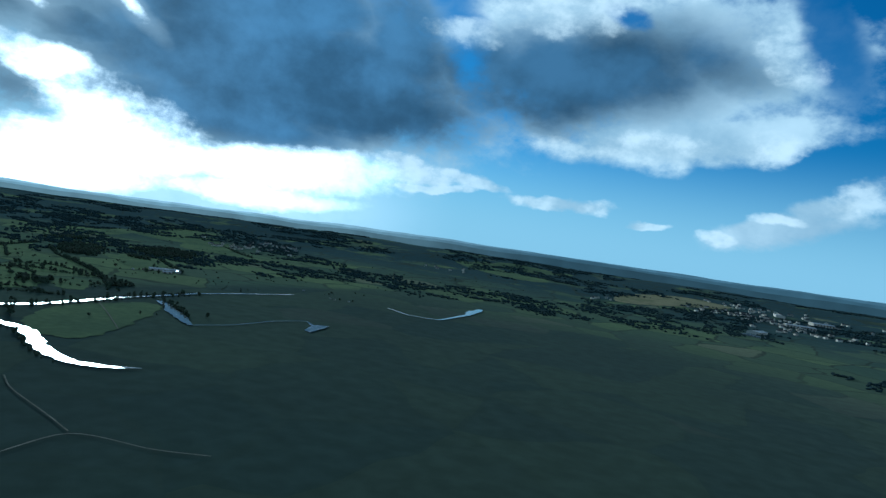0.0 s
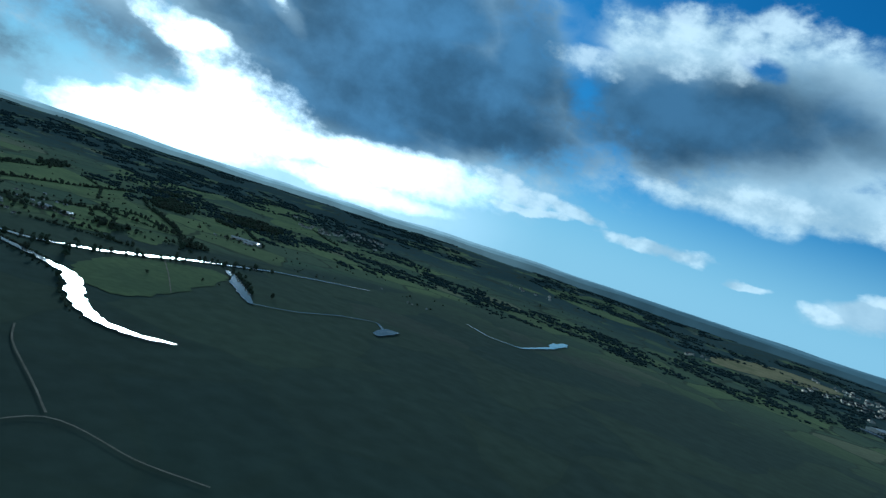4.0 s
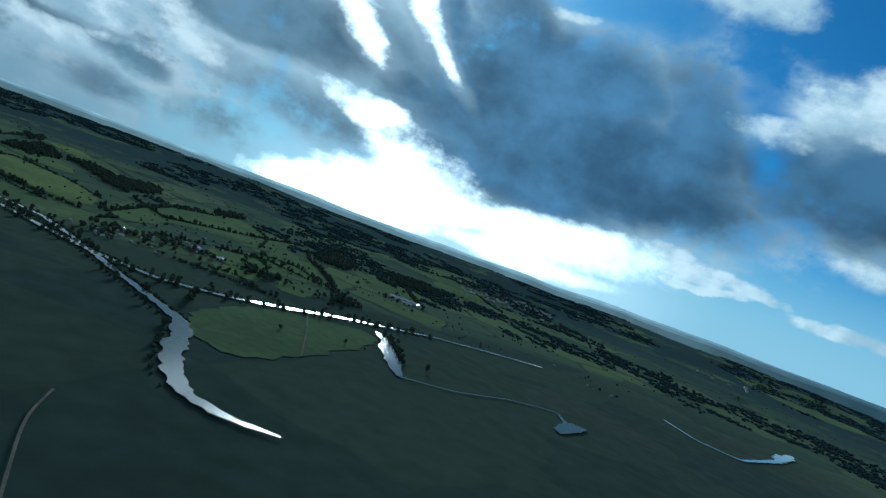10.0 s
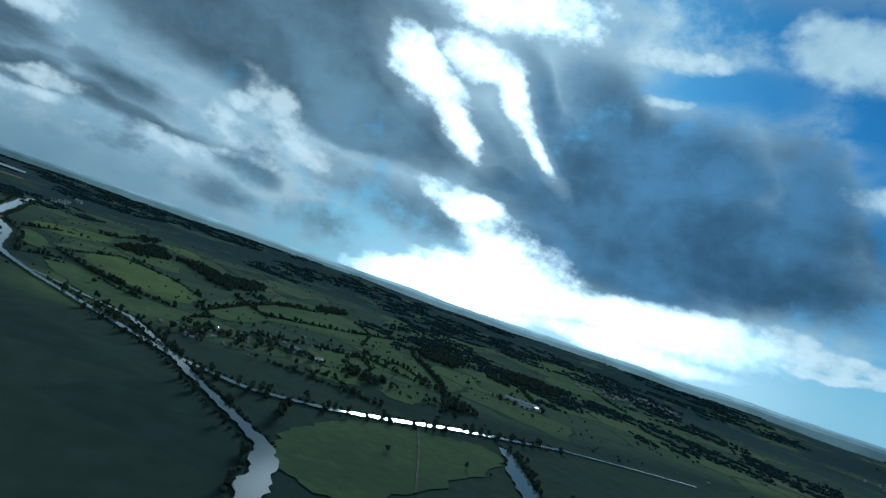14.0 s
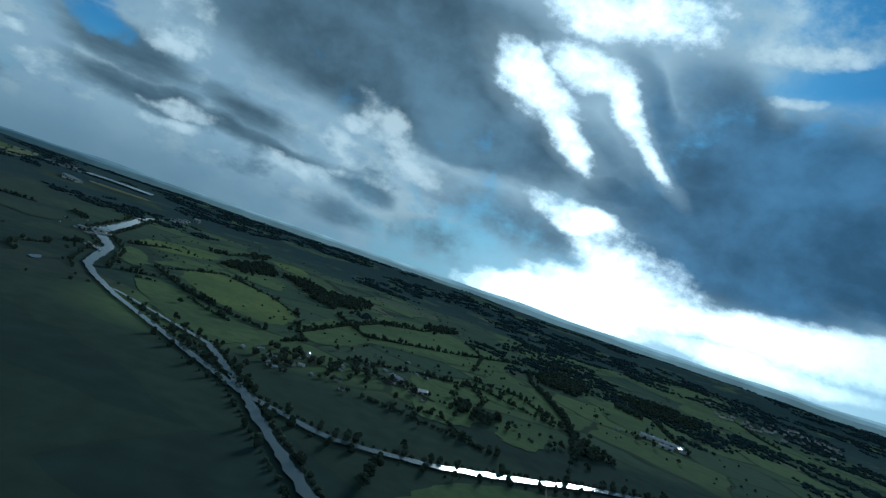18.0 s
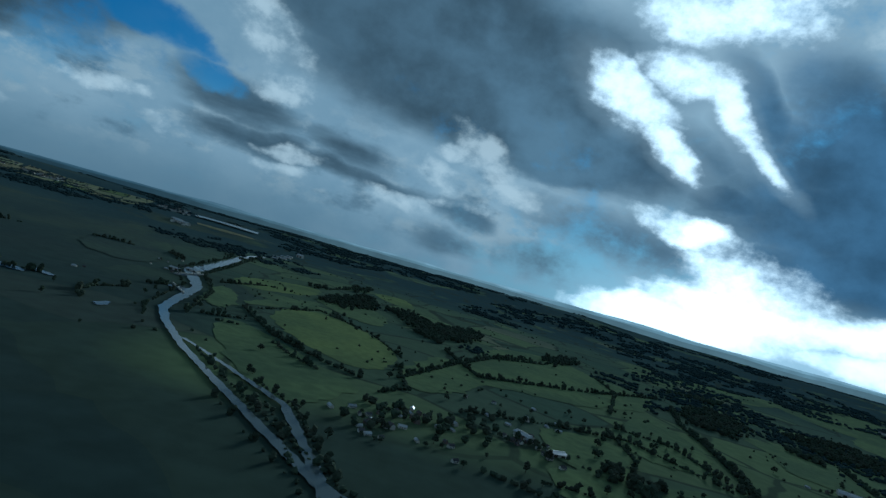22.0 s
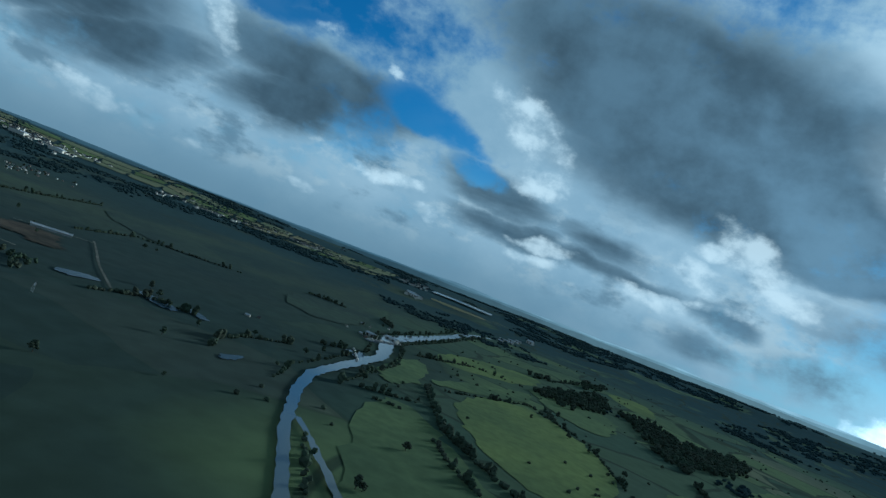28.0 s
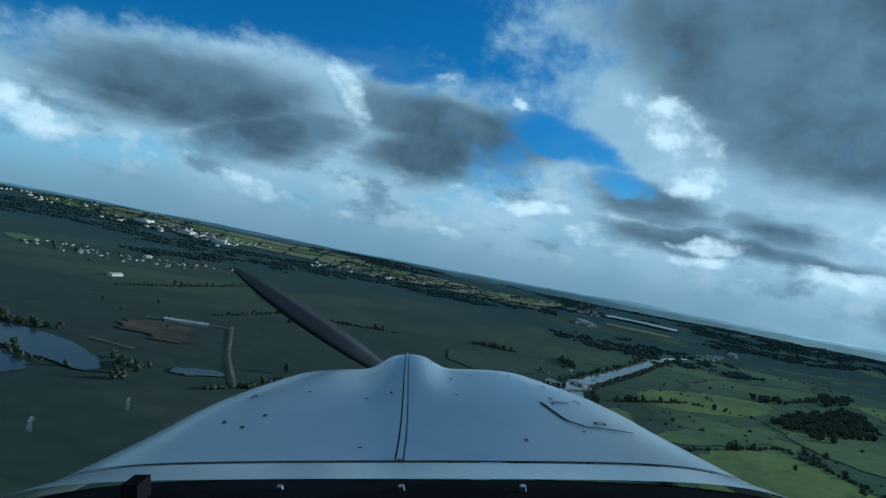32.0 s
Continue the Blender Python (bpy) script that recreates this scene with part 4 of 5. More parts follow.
hedge([(-933, 546), (-1002, 582), (-1139, 607)], 4, 2.2, 0.2)
hedge([(-1178, 357), (-1057, 358), (-1006, 325)], 5, 2.4, 0.2)
hedge([(-1260, 664), (-1510, 777), (-1719, 811)], 6, 2.6, 0.2)
hedge([(-1526, 71), (-1680, 129), (-1700, 216)], 6, 2.4, 0.2)
hedge([(-1978, 226), (-2159, 284)], 7, 2.8, 0.3)
hedge([(-1081, 30), (-1113, 13), (-1168, 9), (-1225, 29)], 5, 2.6, 0.4, "scrubby trees along a ditch")
hedge([(-1082, -95), (-1142, -86), (-1157, -40)], 5, 3.0, 0.3, "scrubby trees along a ditch")
hedge([(-1325, -369), (-1488, -412), (-1600, -280)], 6, 2.6, 0.2)
hedge([(-1324, -575), (-1468, -616), (-1701, -700)], 6, 2.8, 0.2)
# growth on both banks of the waters
hedge(beside(RIVER[2:8], 9), 5, 2.0, 0.15, "low willows on the river bank")
hedge(beside(RIVER[3:12], -12), 9, 2.0, 0.12, "low willows on the river bank")
hedge(beside(CANAL[8:17], 11.5), 7, 2.0, 0.30, "trees on the bank of the long reach")
hedge(beside(CANAL[9:17], -11.5), 14, 1.5, 0.30, "trees on the bank of the long reach")
hedge(beside(CANAL[1:7], 22), 7, 2.4, 0.3, "trees on the far bank of the wide reach")
hedge(beside(CANAL[2:8], -20), 9, 2.0, 0.15, "trees on the bank of the wide reach")
hedge([(-722, 632), (-678, 627), (-624, 601), (-572, 576)], 5, 2.0, 0.2, "scrub beside the bright pool")

for pts in (RIVER[3:9], CANAL[9:16], beside(CANAL[10:17], 14), beside(RIVER[2:7], 16)):
    for x, y in along(pts, 60, 10):
        s = rng.choice((-1, 1)) * 13
        plant(x + s * 0.7, y + s)
for cx, cy, n, sp in ((-900, 542, 10, 45), (-893, 448, 8, 40), (-864, 626, 10, 30), (-1027, 542, 12, 90), (-1146, 692, 12, 90), (-1119, 303, 14, 110), (-1298, 394, 14, 120), (-1273, -326, 8, 90), (-1111, 896, 10, 80), (-1111, -29, 12, 110), (-673, 556, 8, 70)):
    for _ in range(n):
        plant(cx + rng.gauss(0, sp), cy + rng.gauss(0, sp))

# woods on the far hills, too far to count: broad bands that follow the ridges
v, f = [], []
for _ in range(9000):
    a, r = rng.uniform(0.2, 5.2), 1250 + 3000 * rng.random() ** 0.8
    x, y = -300 + r * math.cos(a), 150 + r * math.sin(a)
    if -3450 < x < -2700 and -480 < y < 0 or r < 1950 and (y < 320 or any(inside(x, y, q) for q in RINGS)):
        continue
    m = noise.noise((x / 900, y / 700, 7.0)) + 0.45 * noise.noise((x / 300, y / 300, 2.0))
    if m < 0.20 - 0.24 * min((r - 1300) / 1500, 1.0) or wet(x, y):
        continue
    slant = 3.0 * noise.noise((x / 500, y / 500, 5.0))
    for _ in range(13):
        u, w = rng.gauss(0, 26), rng.gauss(0, 12)
        px, py = x + u * math.cos(slant) - w * math.sin(slant), y + u * math.sin(slant) + w * math.cos(slant)
        k = rng.uniform(4.0, 8.0) * min(1.0, 0.45 + r / 4500)
        clump(v, f, (px, py, relief(px, py) + 1.5), k, 0.65)
tagged(new("far_wood", mesh("far_wood", v, f, M_FAR)), "dark woods tinted blue for haze, in broad bands over the far hills", "wood", kind="stuff")
# lone trees and bushes scattered over the grazed slopes
v, f = [], []
for _ in range(2600):
    a, r = rng.uniform(0.9, 3.6), rng.uniform(700, 2300)
    x, y = -300 + r * math.cos(a), 150 + r * math.sin(a)
    if x > -760 or y < 60 or wet(x, y) or noise.noise((x / 160, y / 160, 8.0)) < 0.05:
        continue
    k = rng.uniform(1.2, 2.8)
    clump(v, f, (x, y, relief(x, y) + k * 0.6), k, 0.9)
tagged(new("bushes", mesh("bushes", v, f, M_LEAF)), "scattered dark bushes and lone trees on the pastures", "bush", kind="stuff")

# ------------------------------------------------------------------ buildings


def box(x0, x1, y0, y1, z0, z1):
    v = [(x, y, z) for z in (z0, z1) for y in (y0, y1) for x in (x0, x1)]
    return v, [(0, 2, 3, 1), (4, 5, 7, 6), (0, 1, 5, 4), (2, 6, 7, 3), (0, 4, 6, 2), (1, 3, 7, 5)]


def gable(l, w, e, r):
    """Walls of a house with two gable ends: length, width, eaves, ridge."""
    a, b = l / 2, w / 2
    v = [(-a, -b, -0.6), (a, -b, -0.6), (a, b, -0.6), (-a, b, -0.6), (-a, -b, e), (a, -b, e), (a, b, e), (-a, b, e), (-a, 0, r), (a, 0, r)]
    return v, [(0, 1, 5, 4), (2, 3, 7, 6), (1, 2, 6, 9, 5), (3, 0, 4, 8, 7)]


def roof(l, w, e, r, over=0.5, thick=0.25):
    """Two slopes with thickness and eaves."""
    a, b = l / 2 + over, w / 2 + over
    drop = (r - e) / (w / 2) * over
    v, f = [], []
    for s in (-1, 1):
        o = len(v)
        for x in (-a, a):
            for y, z in ((s * b, e - drop), (0, r)):
                v += [(x, y, z + 0.03), (x, y, z + thick)]
        f += [(o, o + 2, o + 6, o + 4), (o + 1, o + 5, o + 7, o + 3), (o, o + 4, o + 5, o + 1), (o + 2, o + 3, o + 7, o + 6), (o, o + 1, o + 3, o + 2), (o + 4, o + 6, o + 7, o + 5)]
    return v, f


def house_proto(l, w, e, r, wall, near_by, label, tiles=None):
    h = tagged(new("house"), label, "house", "houses of the villages")
    body = part("wall", mesh("wall", *gable(l, w, e, r), wall), h)
    rf = part("roof", mesh("roof", *roof(l, w, e, r), tiles or M_ROOF), h)
    part("chimney", mesh("chimney", *box(l * 0.3, l * 0.3 + 0.8, -0.4, 0.4, r - 1.0, r + 1.0), M_BRICK), rf)
    if near_by:
        pane = mesh("window", *box(-0.6, 0.6, -0.05, 0.05, -0.7, 0.7), M_PANE)
        for s in (-1, 1):
            for x in (-l * 0.28, l * 0.28):
                part("window", pane, body, at=pose(x, s * (w / 2), e * 0.55))
        part("door", mesh("door", *box(-0.5, 0.5, -0.06, 0.06, 0.0, 2.0), M_BARK), body, at=pose(0, -w / 2, 0))
    return h


# the third house has a pale roof to stand in for sun glints
HOMES = [house_proto(9.5, 6, 3.6, 6.0, M_WALL, True, "pale rendered house with a dark tiled roof"), house_proto(8, 6.2, 3.8, 6.4, M_BRICK, True, "brick house with a dark tiled roof"), house_proto(12, 6, 2.8, 5.0, M_WALL, True, "long low pale house with its roof whitened for sun glint", M_SHEET)]
for p, (x, y) in zip(HOMES, ((-898, 334), (-933, 357), (-961, 393))):
    p.matrix_basis = at_ground(x, y, 25, 0.72)


far_walls, far_roofs = ([], []), ([], [])


def far_house(x, y):
    """A house too far off to be told apart, joined to the others."""
    l, w, e, r = rng.choice(((13, 9, 5.0, 8.0), (12, 9, 5.5, 9.0), (19, 11, 6.0, 8.8)))
    m = pose(x, y, relief(x, y), 0, 0, rng.choice((20, 110)) + rng.gauss(0, 14))
    for (vs, fs), (av, af) in ((gable(l, w, e, r), far_walls), (roof(l, w, e, r), far_roofs)):
        o = len(av)
        av += [tuple(m @ Vector(q)) for q in vs]
        af += [tuple(o + k for k in q) for q in fs]


def village(x, y, n, spread, far=False):
    for _ in range(n):
        px, py = x + rng.gauss(0, spread), y + rng.gauss(0, spread * 0.7)
        if far:
            far_house(px, py)
            continue
        copy_thing(rng.choice(HOMES), at_ground(px, py, rng.choice((20, 110)) + rng.gauss(0, 14), rng.uniform(0.58, 0.82)))
        if rng.random() < 0.45:
            plant(px + rng.uniform(6, 13), py + rng.uniform(-9, 9), 0.4, 0.75)


village(-922, 356, 18, 32)
village(-889, 316, 10, 20)
village(-960, 465, 20, 28)
village(-1094, 490, 8, 34)
village(-721, 1075, 4, 50)
village(-1096, 873, 3, 30)
village(-1821, 1809, 22, 90, True)
village(-1893, 2075, 16, 90, True)
village(20, 2830, 28, 110, True)
village(108, 2918, 34, 120, True)
village(241, 2637, 26, 110, True)
village(-87, 3202, 14, 90, True)
village(165, 3170, 26, 160, True)
village(-1540, -1035, 26, 60)
village(-1590, -940, 24, 70)
village(-1530, -1120, 10, 40)
village(-1700, -985, 18, 60)
village(-1810, -970, 14, 60)
village(-3065, -920, 26, 90, True)
village(-3272, -515, 18, 90, True)
village(-2768, -355, 5, 24, True)
village(-1637, -7, 7, 26)
village(-1272, -55, 2, 14)
village(-1506, -10, 6, 20)
village(-2500, -2053, 40, 130, True)
village(-2642, -1889, 30, 90, True)
village(-2568, -1857, 20, 110, True)
village(-2329, -2692, 24, 130, True)
village(-2698, -1359, 10, 80, True)
for _k in range(7):
    village(-2701 + -25 * _k, -1218 + 31 * _k, 4, 16, True)
village(-532, 2606, 6, 60, True)
village(-1259, 2606, 8, 80, True)

hamlets = tagged(new("far_houses"), "pale houses of far villages and the town", "houses", kind="stuff")
tagged(part("wall", mesh("wall", *far_walls, M_WALL), hamlets), kind="stuff")
tagged(part("roof", mesh("roof", *far_roofs, M_ROOF), hamlets), kind="stuff")


def shed(x, y, turn, l, w, e, r, label, wall=None, top=None):
    top = top or M_SHEET
    s = tagged(new("barn"), label, "barn")
    body = part("wall", mesh("wall", *gable(l, w, e, r), wall or M_WALL), s)
    rf = part("roof", mesh("roof", *roof(l, w, e, r, 0.8, 0.2), top), s)
    part("ridge_cap", mesh("ridge_cap", *box(-l / 2 - 0.8, l / 2 + 0.8, -0.4, 0.4, r + 0.1, r + 0.4), top), rf)
    n = max(2, int(l / 12))
    leaf = mesh("door", *box(-2.0, 2.0, -0.1, 0.1, 0.0, e * 0.8), M_BARK)
    for k in range(n):
        part("door", leaf, body, at=pose(-l / 2 + l * (k + 0.5) / n, -w / 2, 0))
    s.matrix_basis = at_ground(x, y, turn)
    return s


shed(-1106, 931, 63, 66, 14, 3.5, 6.0, "long pale-roofed farm shed on the green slope")
shed(-1067, 909, 63, 20, 10, 3.5, 5.5, "small pale farm shed beside the long one")
shed(-1079, 948, 153, 18, 10, 3.5, 5.5, "small pale farm shed beside the long one")
shed(-982, 463, 30, 19, 9, 3.0, 4.4, "pale sheet-roofed barn at the village edge")
shed(-945, 482, 110, 16, 9, 3.0, 4.4, "pale sheet-roofed barn at the village edge")
shed(-1240, -318, -42, 44, 7, 2.6, 3.6, "long pale shed beside the bare yard")
shed(-1390, -677, 20, 26, 9, 3.2, 4.6, "large pale shed below the village")
shed(-1700, -1037, 30, 28, 11, 3.5, 5.0, "large pale shed in the village")
shed(-2765, -340, 60, 60, 24, 8.0, 11.0, "white works building far across the river")
shed(-2798, -365, 60, 40, 20, 8.0, 11.0, "white works building far across the river")
shed(-1573, 13, 70, 22, 10, 3.6, 5.0, "pale boat shed by the mooring basin")
shed(-1526, -4, 70, 18, 9, 3.6, 5.0, "pale boat shed by the mooring basin")
for px, py, l in ((-2505, 30, 16), (-2580, 36, 44), (-2655, 46, 34), (-2715, 53, 20)):
    shed(px, py, 82, l, 8, 3.2, 4.6, "long low white building in a row past the river's end")
shed(-2830, 78, 60, 24, 14, 9.0, 13.0, "tall white works building past the river's end")
shed(71, 2369, 75, 90, 40, 8.0, 11.0, "wide white warehouse at the edge of town")
shed(190, 2837, 20, 110, 40, 9.0, 12.0, "wide white warehouse in the town")
shed(267, 3022, 30, 90, 40, 9.0, 12.0, "wide white warehouse in the town")
shed(108, 3077, 100, 80, 36, 9.0, 12.0, "wide white warehouse in the town")
shed(-2491, -1915, 40, 140, 50, 10.0, 13.0, "wide white warehouse on the far ridge")
shed(-2541, -1775, 40, 120, 50, 10.0, 13.0, "wide white warehouse on the far ridge")
shed(-2468, -2161, 40, 120, 50, 10.0, 13.0, "wide white warehouse on the far ridge")

# glasshouse rows near the town road
for k in range(6):
    shed(38 + 11 * k, 2285 - 5 * k, 65, 40, 8, 2.2, 3.6, "long low polythene tunnel in a row of six", M_FILM, M_FILM)


def pylon(x, y, turn, h=7.2):
    """A lattice mast: four leaning legs, rings of bracing, two arms."""
    p = tagged(new("pylon"), "small pale steel lattice pylon in the meadow", "pylon", "pylons in the meadow")
    foot, top = 0.9, 0.22
    ends = [((sx * foot, sy * foot, -0.3), (sx * top, sy * top, h)) for sx, sy in ((1, 1), (-1, 1), (-1, -1), (1, -1))]
    for a, b in ends:
        v, f = [], []
        stem(v, f, Vector(a), Vector(b), 0.06, 0.05, 4)
        part("leg", mesh("leg", v, f, M_FILM), p)
    v, f = [], []
    n = 6
    for k in range(n):
        for (a, b), (c, d) in zip(ends, ends[1:] + ends[:1]):
            a, b, c, d = (Vector(q) for q in (a, b, c, d))
            stem(v, f, a.lerp(b, k / n), c.lerp(d, (k + 1) / n), 0.03, 0.03, 3)
            stem(v, f, a.lerp(b, (k + 1) / n), c.lerp(d, (k + 1) / n), 0.03, 0.03, 3)
    part("bracing", mesh("bracing", v, f, M_FILM), p)
    for z, w in ((h * 0.72, 2.2), (h * 0.9, 1.6)):
        arm = part("arm", mesh("arm", *box(-w, w, -0.14, 0.14, z, z + 0.22), M_FILM), p)
        for s in (-1, 1):
            part("insulator", mesh("insulator", *box(s * w * 0.92 - 0.09, s * w * 0.92 + 0.09, -0.09, 0.09, z - 0.7, z), M_BARK), arm)
    p.matrix_basis = at_ground(x, y, turn)


for px, py in ((-945, -56), (-1005, -71)):
    pylon(px, py, 20)


def boat(x, y, turn, l, colour):
    """A moored river boat: hull with a pointed bow, and a cabin."""
    b = tagged(new("boat"), "small white river boat moored in the basin", "boat", "boats in the basin")
    w = l * 0.13
    hv = [(-l / 2, -w, 1.0), (-l / 2, w, 1.0), (l * 0.3, w, 1.0), (l / 2, 0, 1.25), (l * 0.3, -w, 1.0), (-l / 2, -w * 0.7, 0), (-l / 2, w * 0.7, 0), (l * 0.28, w * 0.7, 0), (l * 0.42, 0, 0), (l * 0.28, -w * 0.7, 0)]
    part("hull", mesh("hull", hv, [(0, 4, 3, 2, 1), (0, 1, 6, 5), (1, 2, 7, 6), (2, 3, 8, 7), (3, 4, 9, 8), (4, 0, 5, 9)], colour), b)
    cabin = part("cabin", mesh("cabin", *box(-l * 0.32, l * 0.18, -w * 0.75, w * 0.75, 1.0, 2.0), M_WALL), b)
    part("window", mesh("window", *box(-l * 0.25, l * 0.12, -w * 0.76, w * 0.76, 1.4, 1.75), M_PANE), cabin)
    b.matrix_basis = pose(x, y, relief(x, y) + 1.2, 0, 0, turn)


for k in range(12):
    boat(-1468 - 8 * k + rng.uniform(-2, 2), 14 + 2.0 * k + rng.uniform(-2, 2), 110 + rng.gauss(0, 6), rng.uniform(8, 12), M_SHEET)
for k in range(5):
    boat(-1287 - 14 * k, 74 - 7 * k, 30 + rng.gauss(0, 8), rng.uniform(8, 12), M_SHEET)

# ------------------------------------------------------------------ the aeroplane's nose, where the flight ends, shaped to fit the camera's last view
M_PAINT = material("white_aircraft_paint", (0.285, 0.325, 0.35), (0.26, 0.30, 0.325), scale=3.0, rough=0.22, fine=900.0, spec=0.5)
M_SEAM = material("dark_seam", (0.02, 0.022, 0.03), scale=3.0, rough=0.6)
M_TRIM = material("black_coaming", (0.012, 0.012, 0.014), scale=6.0, rough=0.75, fine=120.0)
M_BLADE = material("dark_blade", (0.03, 0.032, 0.036), scale=4.0, rough=0.4, spec=0.4)
M_STEEL = material("dull_screw", (0.45, 0.45, 0.44), scale=20.0, rough=0.35, metal=1.0)

_, *LAST = PATH[-1]
nose = tagged(new("aeroplane_nose"), "white painted nose of a light aeroplane with its propeller", "aeroplane")
# squeezed in width and height to fit the camera's lens
nose.matrix_basis = flown(*LAST) @ Matrix.Diagonal((0.921, 0.921, 1.0, 1.0))


def ease(v, lo, hi):
    k = min(max((v - lo) / (hi - lo), 0.0), 1.0)
    return k * k * (3 - 2 * k)


def skin(u, d):
    """A point of the cowling: u across from -1 to 1, d metres ahead of the eye; in the eye's own axes."""
    mid = -0.090 - 0.034 * ease(d, 1.2, 2.2)
    wide = 0.86 - 0.16 * ease(d, 1.05, 1.75) - 0.26 * ease(d, 1.6, 2.3)
    top = -0.435 + 0.022 * ease(d, 1.2, 1.85) - 0.30 * ease(d, 1.98, 2.42) ** 2 + 0.024 * max(0.0, (1.2 - d) / 0.14)
    top += 0.050 * math.exp(-abs(u * wide / 0.098) ** 3.2) * ease(d, 1.55, 2.1)
    return (mid + u * wide, top - 0.012 * abs(u) ** 2 - 0.13 * abs(u) ** 8, -d)


def sheet(u0, u1, d0, d1, lift=0.0, nu=36, nd=26):
    v = []
    for j in range(nd + 1):
        for i in range(nu + 1):
            x, y, z = skin(u0 + (u1 - u0) * i / nu, d0 + (d1 - d0) * j / nd)
            v.append((x, y + lift, z))
    w = nu + 1
    f = [(j * w + i, j * w + i + 1, (j + 1) * w + i + 1, (j + 1) * w + i) for j in range(nd) for i in range(nu)]
    return v, f


def over(points, width, lift=0.002):
    """A thin line of (u, d) points that lies on the cowling."""
    v, f = [], []
    for i, (u, d) in enumerate(points):
        a, b = points[max(i - 1, 0)], points[min(i + 1, len(points) - 1)]
        t = Vector(((b[0] - a[0]) * 0.55, b[1] - a[1])).normalized()
        for s in (-0.5, 0.5):
            x, y, z = skin(u - t.y * s * width / 0.55, d + t.x * s * width)
            v.append((x, y + lift, z))
    f = [(2 * i, 2 * i + 1, 2 * i + 3, 2 * i + 2) for i in range(len(points) - 1)]
    return v, f


def fine_line(a, b, n=24):
    return [(a[0] + (b[0] - a[0]) * k / n, a[1] + (b[1] - a[1]) * k / n) for k in range(n + 1)]


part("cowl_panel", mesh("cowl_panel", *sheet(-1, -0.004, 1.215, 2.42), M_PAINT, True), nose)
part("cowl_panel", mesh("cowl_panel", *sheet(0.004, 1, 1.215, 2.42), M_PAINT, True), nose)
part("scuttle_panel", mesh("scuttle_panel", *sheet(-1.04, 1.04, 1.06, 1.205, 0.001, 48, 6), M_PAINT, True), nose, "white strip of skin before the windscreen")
part("seam", mesh("seam", *over(fine_line((-0.985, 1.21), (0.985, 1.21), 80), 0.007, 0.003), M_SEAM), nose, "dark gap across the cowling")
hinge = part("hinge", mesh("hinge", *over(fine_line((0, 1.22), (0, 2.16), 40), 0.008, 0.004), M_PAINT), nose, "white piano hinge along the middle")
part("seam", mesh("seam", *over(fine_line((-0.010, 1.22), (-0.010, 2.16), 40), 0.0028, 0.002), M_SEAM), hinge)
part("seam", mesh("seam", *over(fine_line((0.010, 1.22), (0.010, 2.16), 40), 0.0014, 0.002), M_SEAM), hinge)
hatch = part("oil_hatch", mesh("oil_hatch", *over(fine_line((0.52, 1.63), (0.535, 1.50), 8) + fine_line((0.54, 1.48), (0.575, 1.44), 6) + fine_line((0.585, 1.437), (0.71, 1.42), 12), 0.007, 0.003), M_SEAM), nose, "outline of a small oil hatch")
part("latch", mesh("latch", *over(fine_line((0.57, 1.635), (0.63, 1.63), 6), 0.008, 0.003), M_SEAM), hatch)
part("button", mesh("button", *over([(0.64 + 0.017 * math.cos(0.55 * k), 1.47 + 0.010 * math.sin(0.55 * k)) for k in range(13)], 0.005, 0.003), M_SEAM), hatch)

# insects dried onto the paint
for k in range(26):
    u, d = rng.uniform(-0.75, 0.8), rng.uniform(1.25, 2.05)
    part("speck", mesh("speck", *over([(u, d), (u + rng.uniform(-0.006, 0.006), d + rng.uniform(0.006, 0.016))], 0.006, 0.0025), M_SEAM), nose)

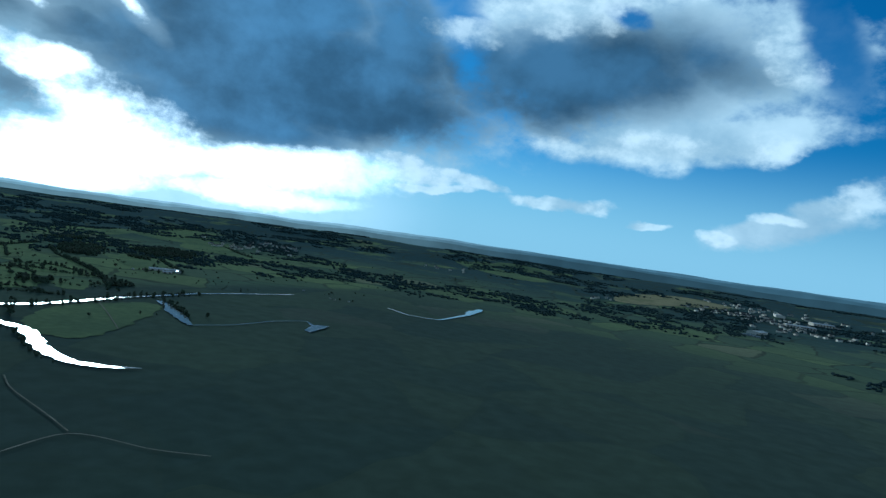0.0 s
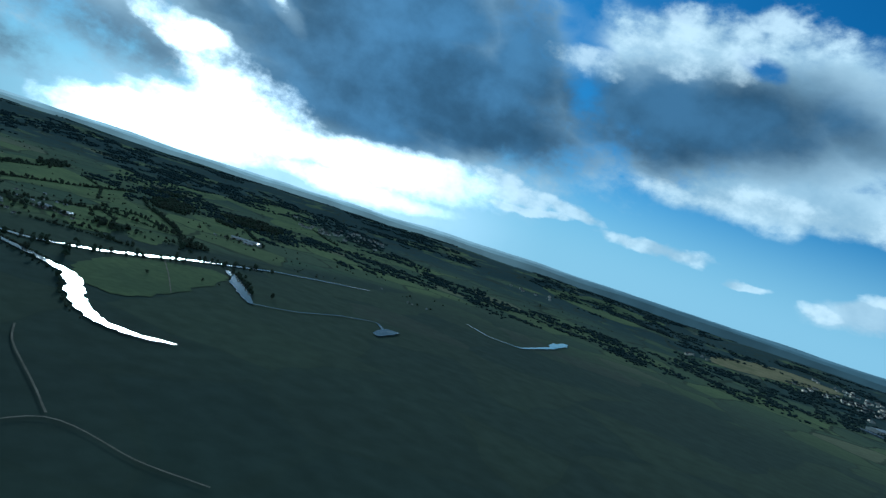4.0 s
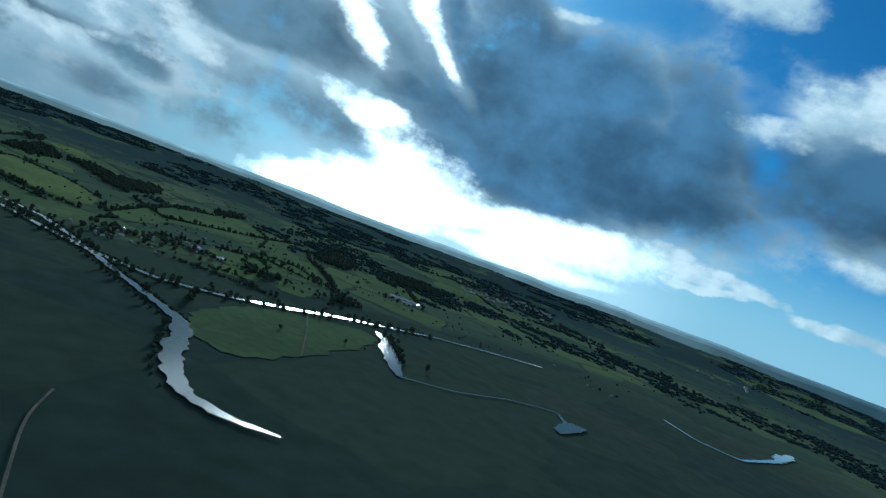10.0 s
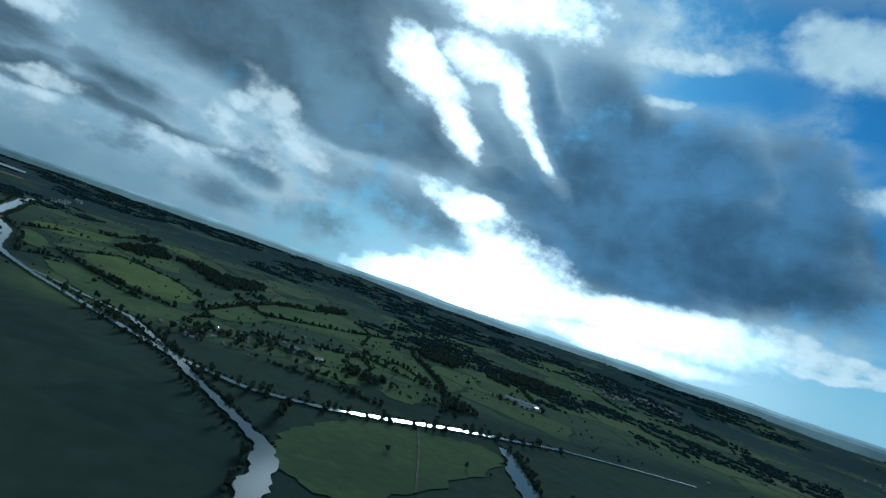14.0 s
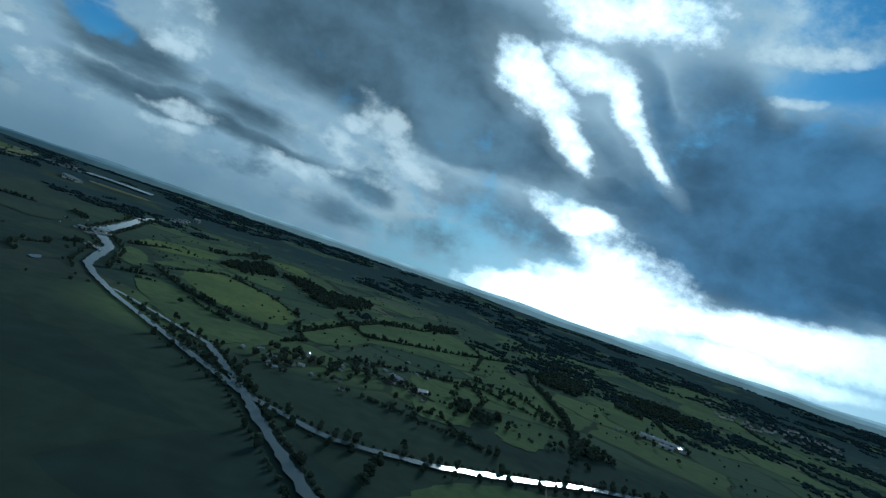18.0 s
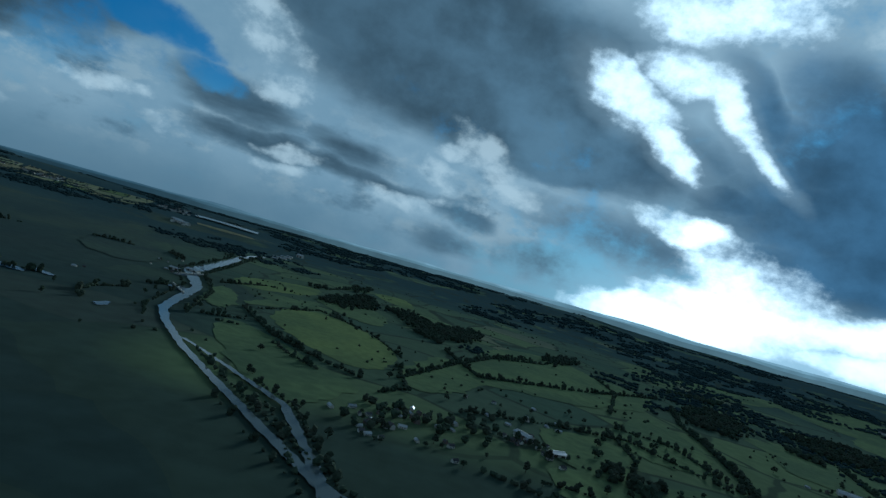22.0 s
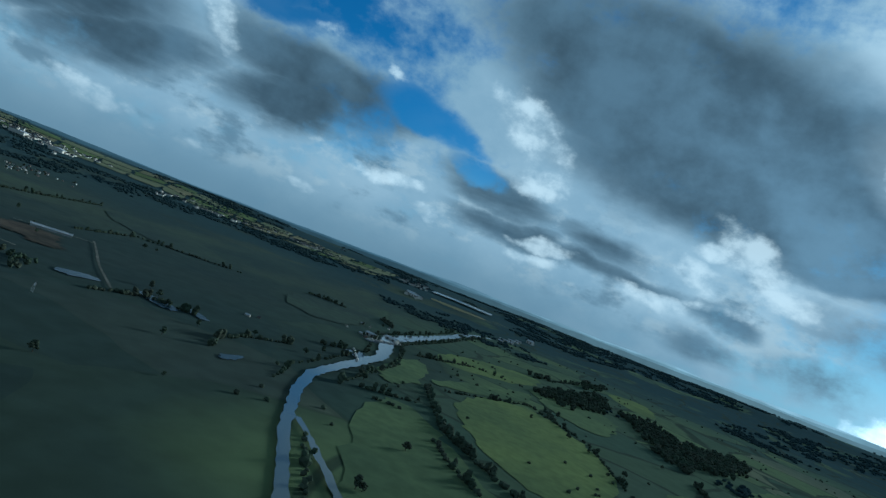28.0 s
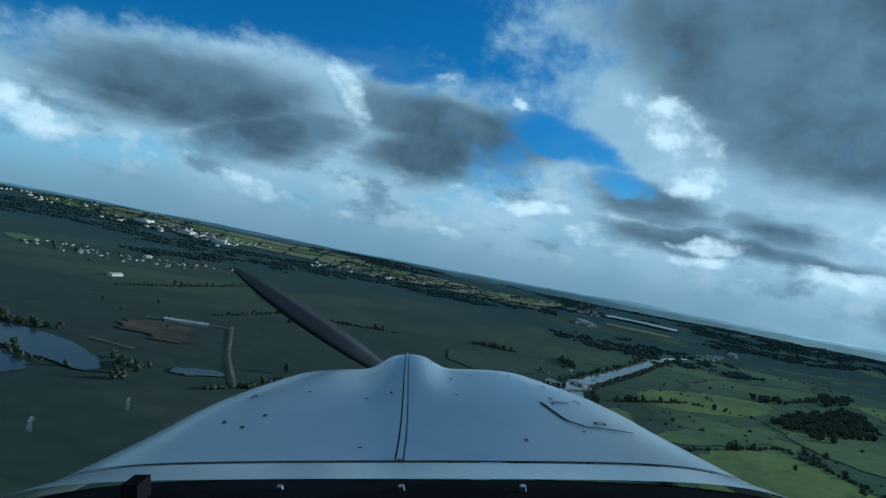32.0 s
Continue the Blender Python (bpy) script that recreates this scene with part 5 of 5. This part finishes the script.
# coaming under the windscreen
v, f = [], []
for i in range(41):
    u = -1 + i / 20
    x = 0.62 * u - 0.05
    for d, y in ((1.065, -0.4135), (1.0, -0.397), (0.92, -0.375), (0.74, -0.36), (0.62, -0.40)):
        v.append((x * (0.80 + 0.38 * d), y - 0.004 * u - 0.055 * abs(u) ** 4, -d))
f = [(i * 5 + k, i * 5 + k + 1, i * 5 + k + 6, i * 5 + k + 5) for i in range(40) for k in range(4)]
coaming = part("coaming", mesh("coaming", v, f, M_TRIM, True), nose, "matt black coaming below the windscreen")
for x in (-0.255, -0.065, 0.125):
    sv, sf = [], []
    stem(sv, sf, (x, -0.385, -0.93), (x, -0.370, -0.928), 0.006, 0.005, 8)
    sf.append(tuple(range(8, 16)))
    part("screw", mesh("screw", sv, sf, M_STEEL), coaming)
pv, pf = box(-0.012, 0.012, 0.0, 0.03, -0.02, 0.02)
part("knob", mesh("knob", pv, pf, M_TRIM), coaming, at=pose(-0.455, -0.372, -0.88))

# propeller at rest
propeller = part("propeller", None, nose)
hub = Vector((-0.125, -0.62, -2.50))
sv, sf = [], []
for j in range(9):
    k = j / 8
    r = 0.13 * math.sqrt(max(0.0, 1 - k * k))
    for i in range(16):
        a = 6.2832 * i / 16
        sv.append((hub.x + r * math.cos(a), hub.y + r * math.sin(a), hub.z - 0.28 * k))
sf = [(j * 16 + i, j * 16 + (i + 1) % 16, (j + 1) * 16 + (i + 1) % 16, (j + 1) * 16 + i) for j in range(8) for i in range(16)]
part("spinner", mesh("spinner", sv, sf, M_PAINT, True), propeller)
for turn in (0.0, math.pi):
    bv, bf = [], []
    for j in range(13):
        k = j / 12
        r, c = 0.10 + 0.85 * k, 0.030 + 0.024 * math.sin(3.0 * k ** 0.7) - 0.024 * k ** 6
        tw = math.radians(62 - 44 * k)
        a = math.radians(146) + turn
        out, side = Vector((math.cos(a), math.sin(a), 0)), Vector((-math.sin(a), math.cos(a), 0))
        for q, th in ((-1, 0.0), (-0.3, 0.16), (0.4, 0.13), (1, 0.0), (0.4, -0.05), (-0.3, -0.06)):
            off = side * (q * c * math.cos(tw) - th * c * math.sin(tw)) + Vector((0, 0, 1)) * (q * c * math.sin(tw) + th * c * math.cos(tw))
            bv.append(tuple(hub + Vector((0, 0, -0.10)) + out * r + off))
    bf = [(j * 6 + i, j * 6 + (i + 1) % 6, (j + 1) * 6 + (i + 1) % 6, (j + 1) * 6 + i) for j in range(12) for i in range(6)] + [tuple(range(5, -1, -1)), tuple(range(72, 78))]
    part("blade", mesh("blade", bv, bf, M_BLADE, True), propeller)
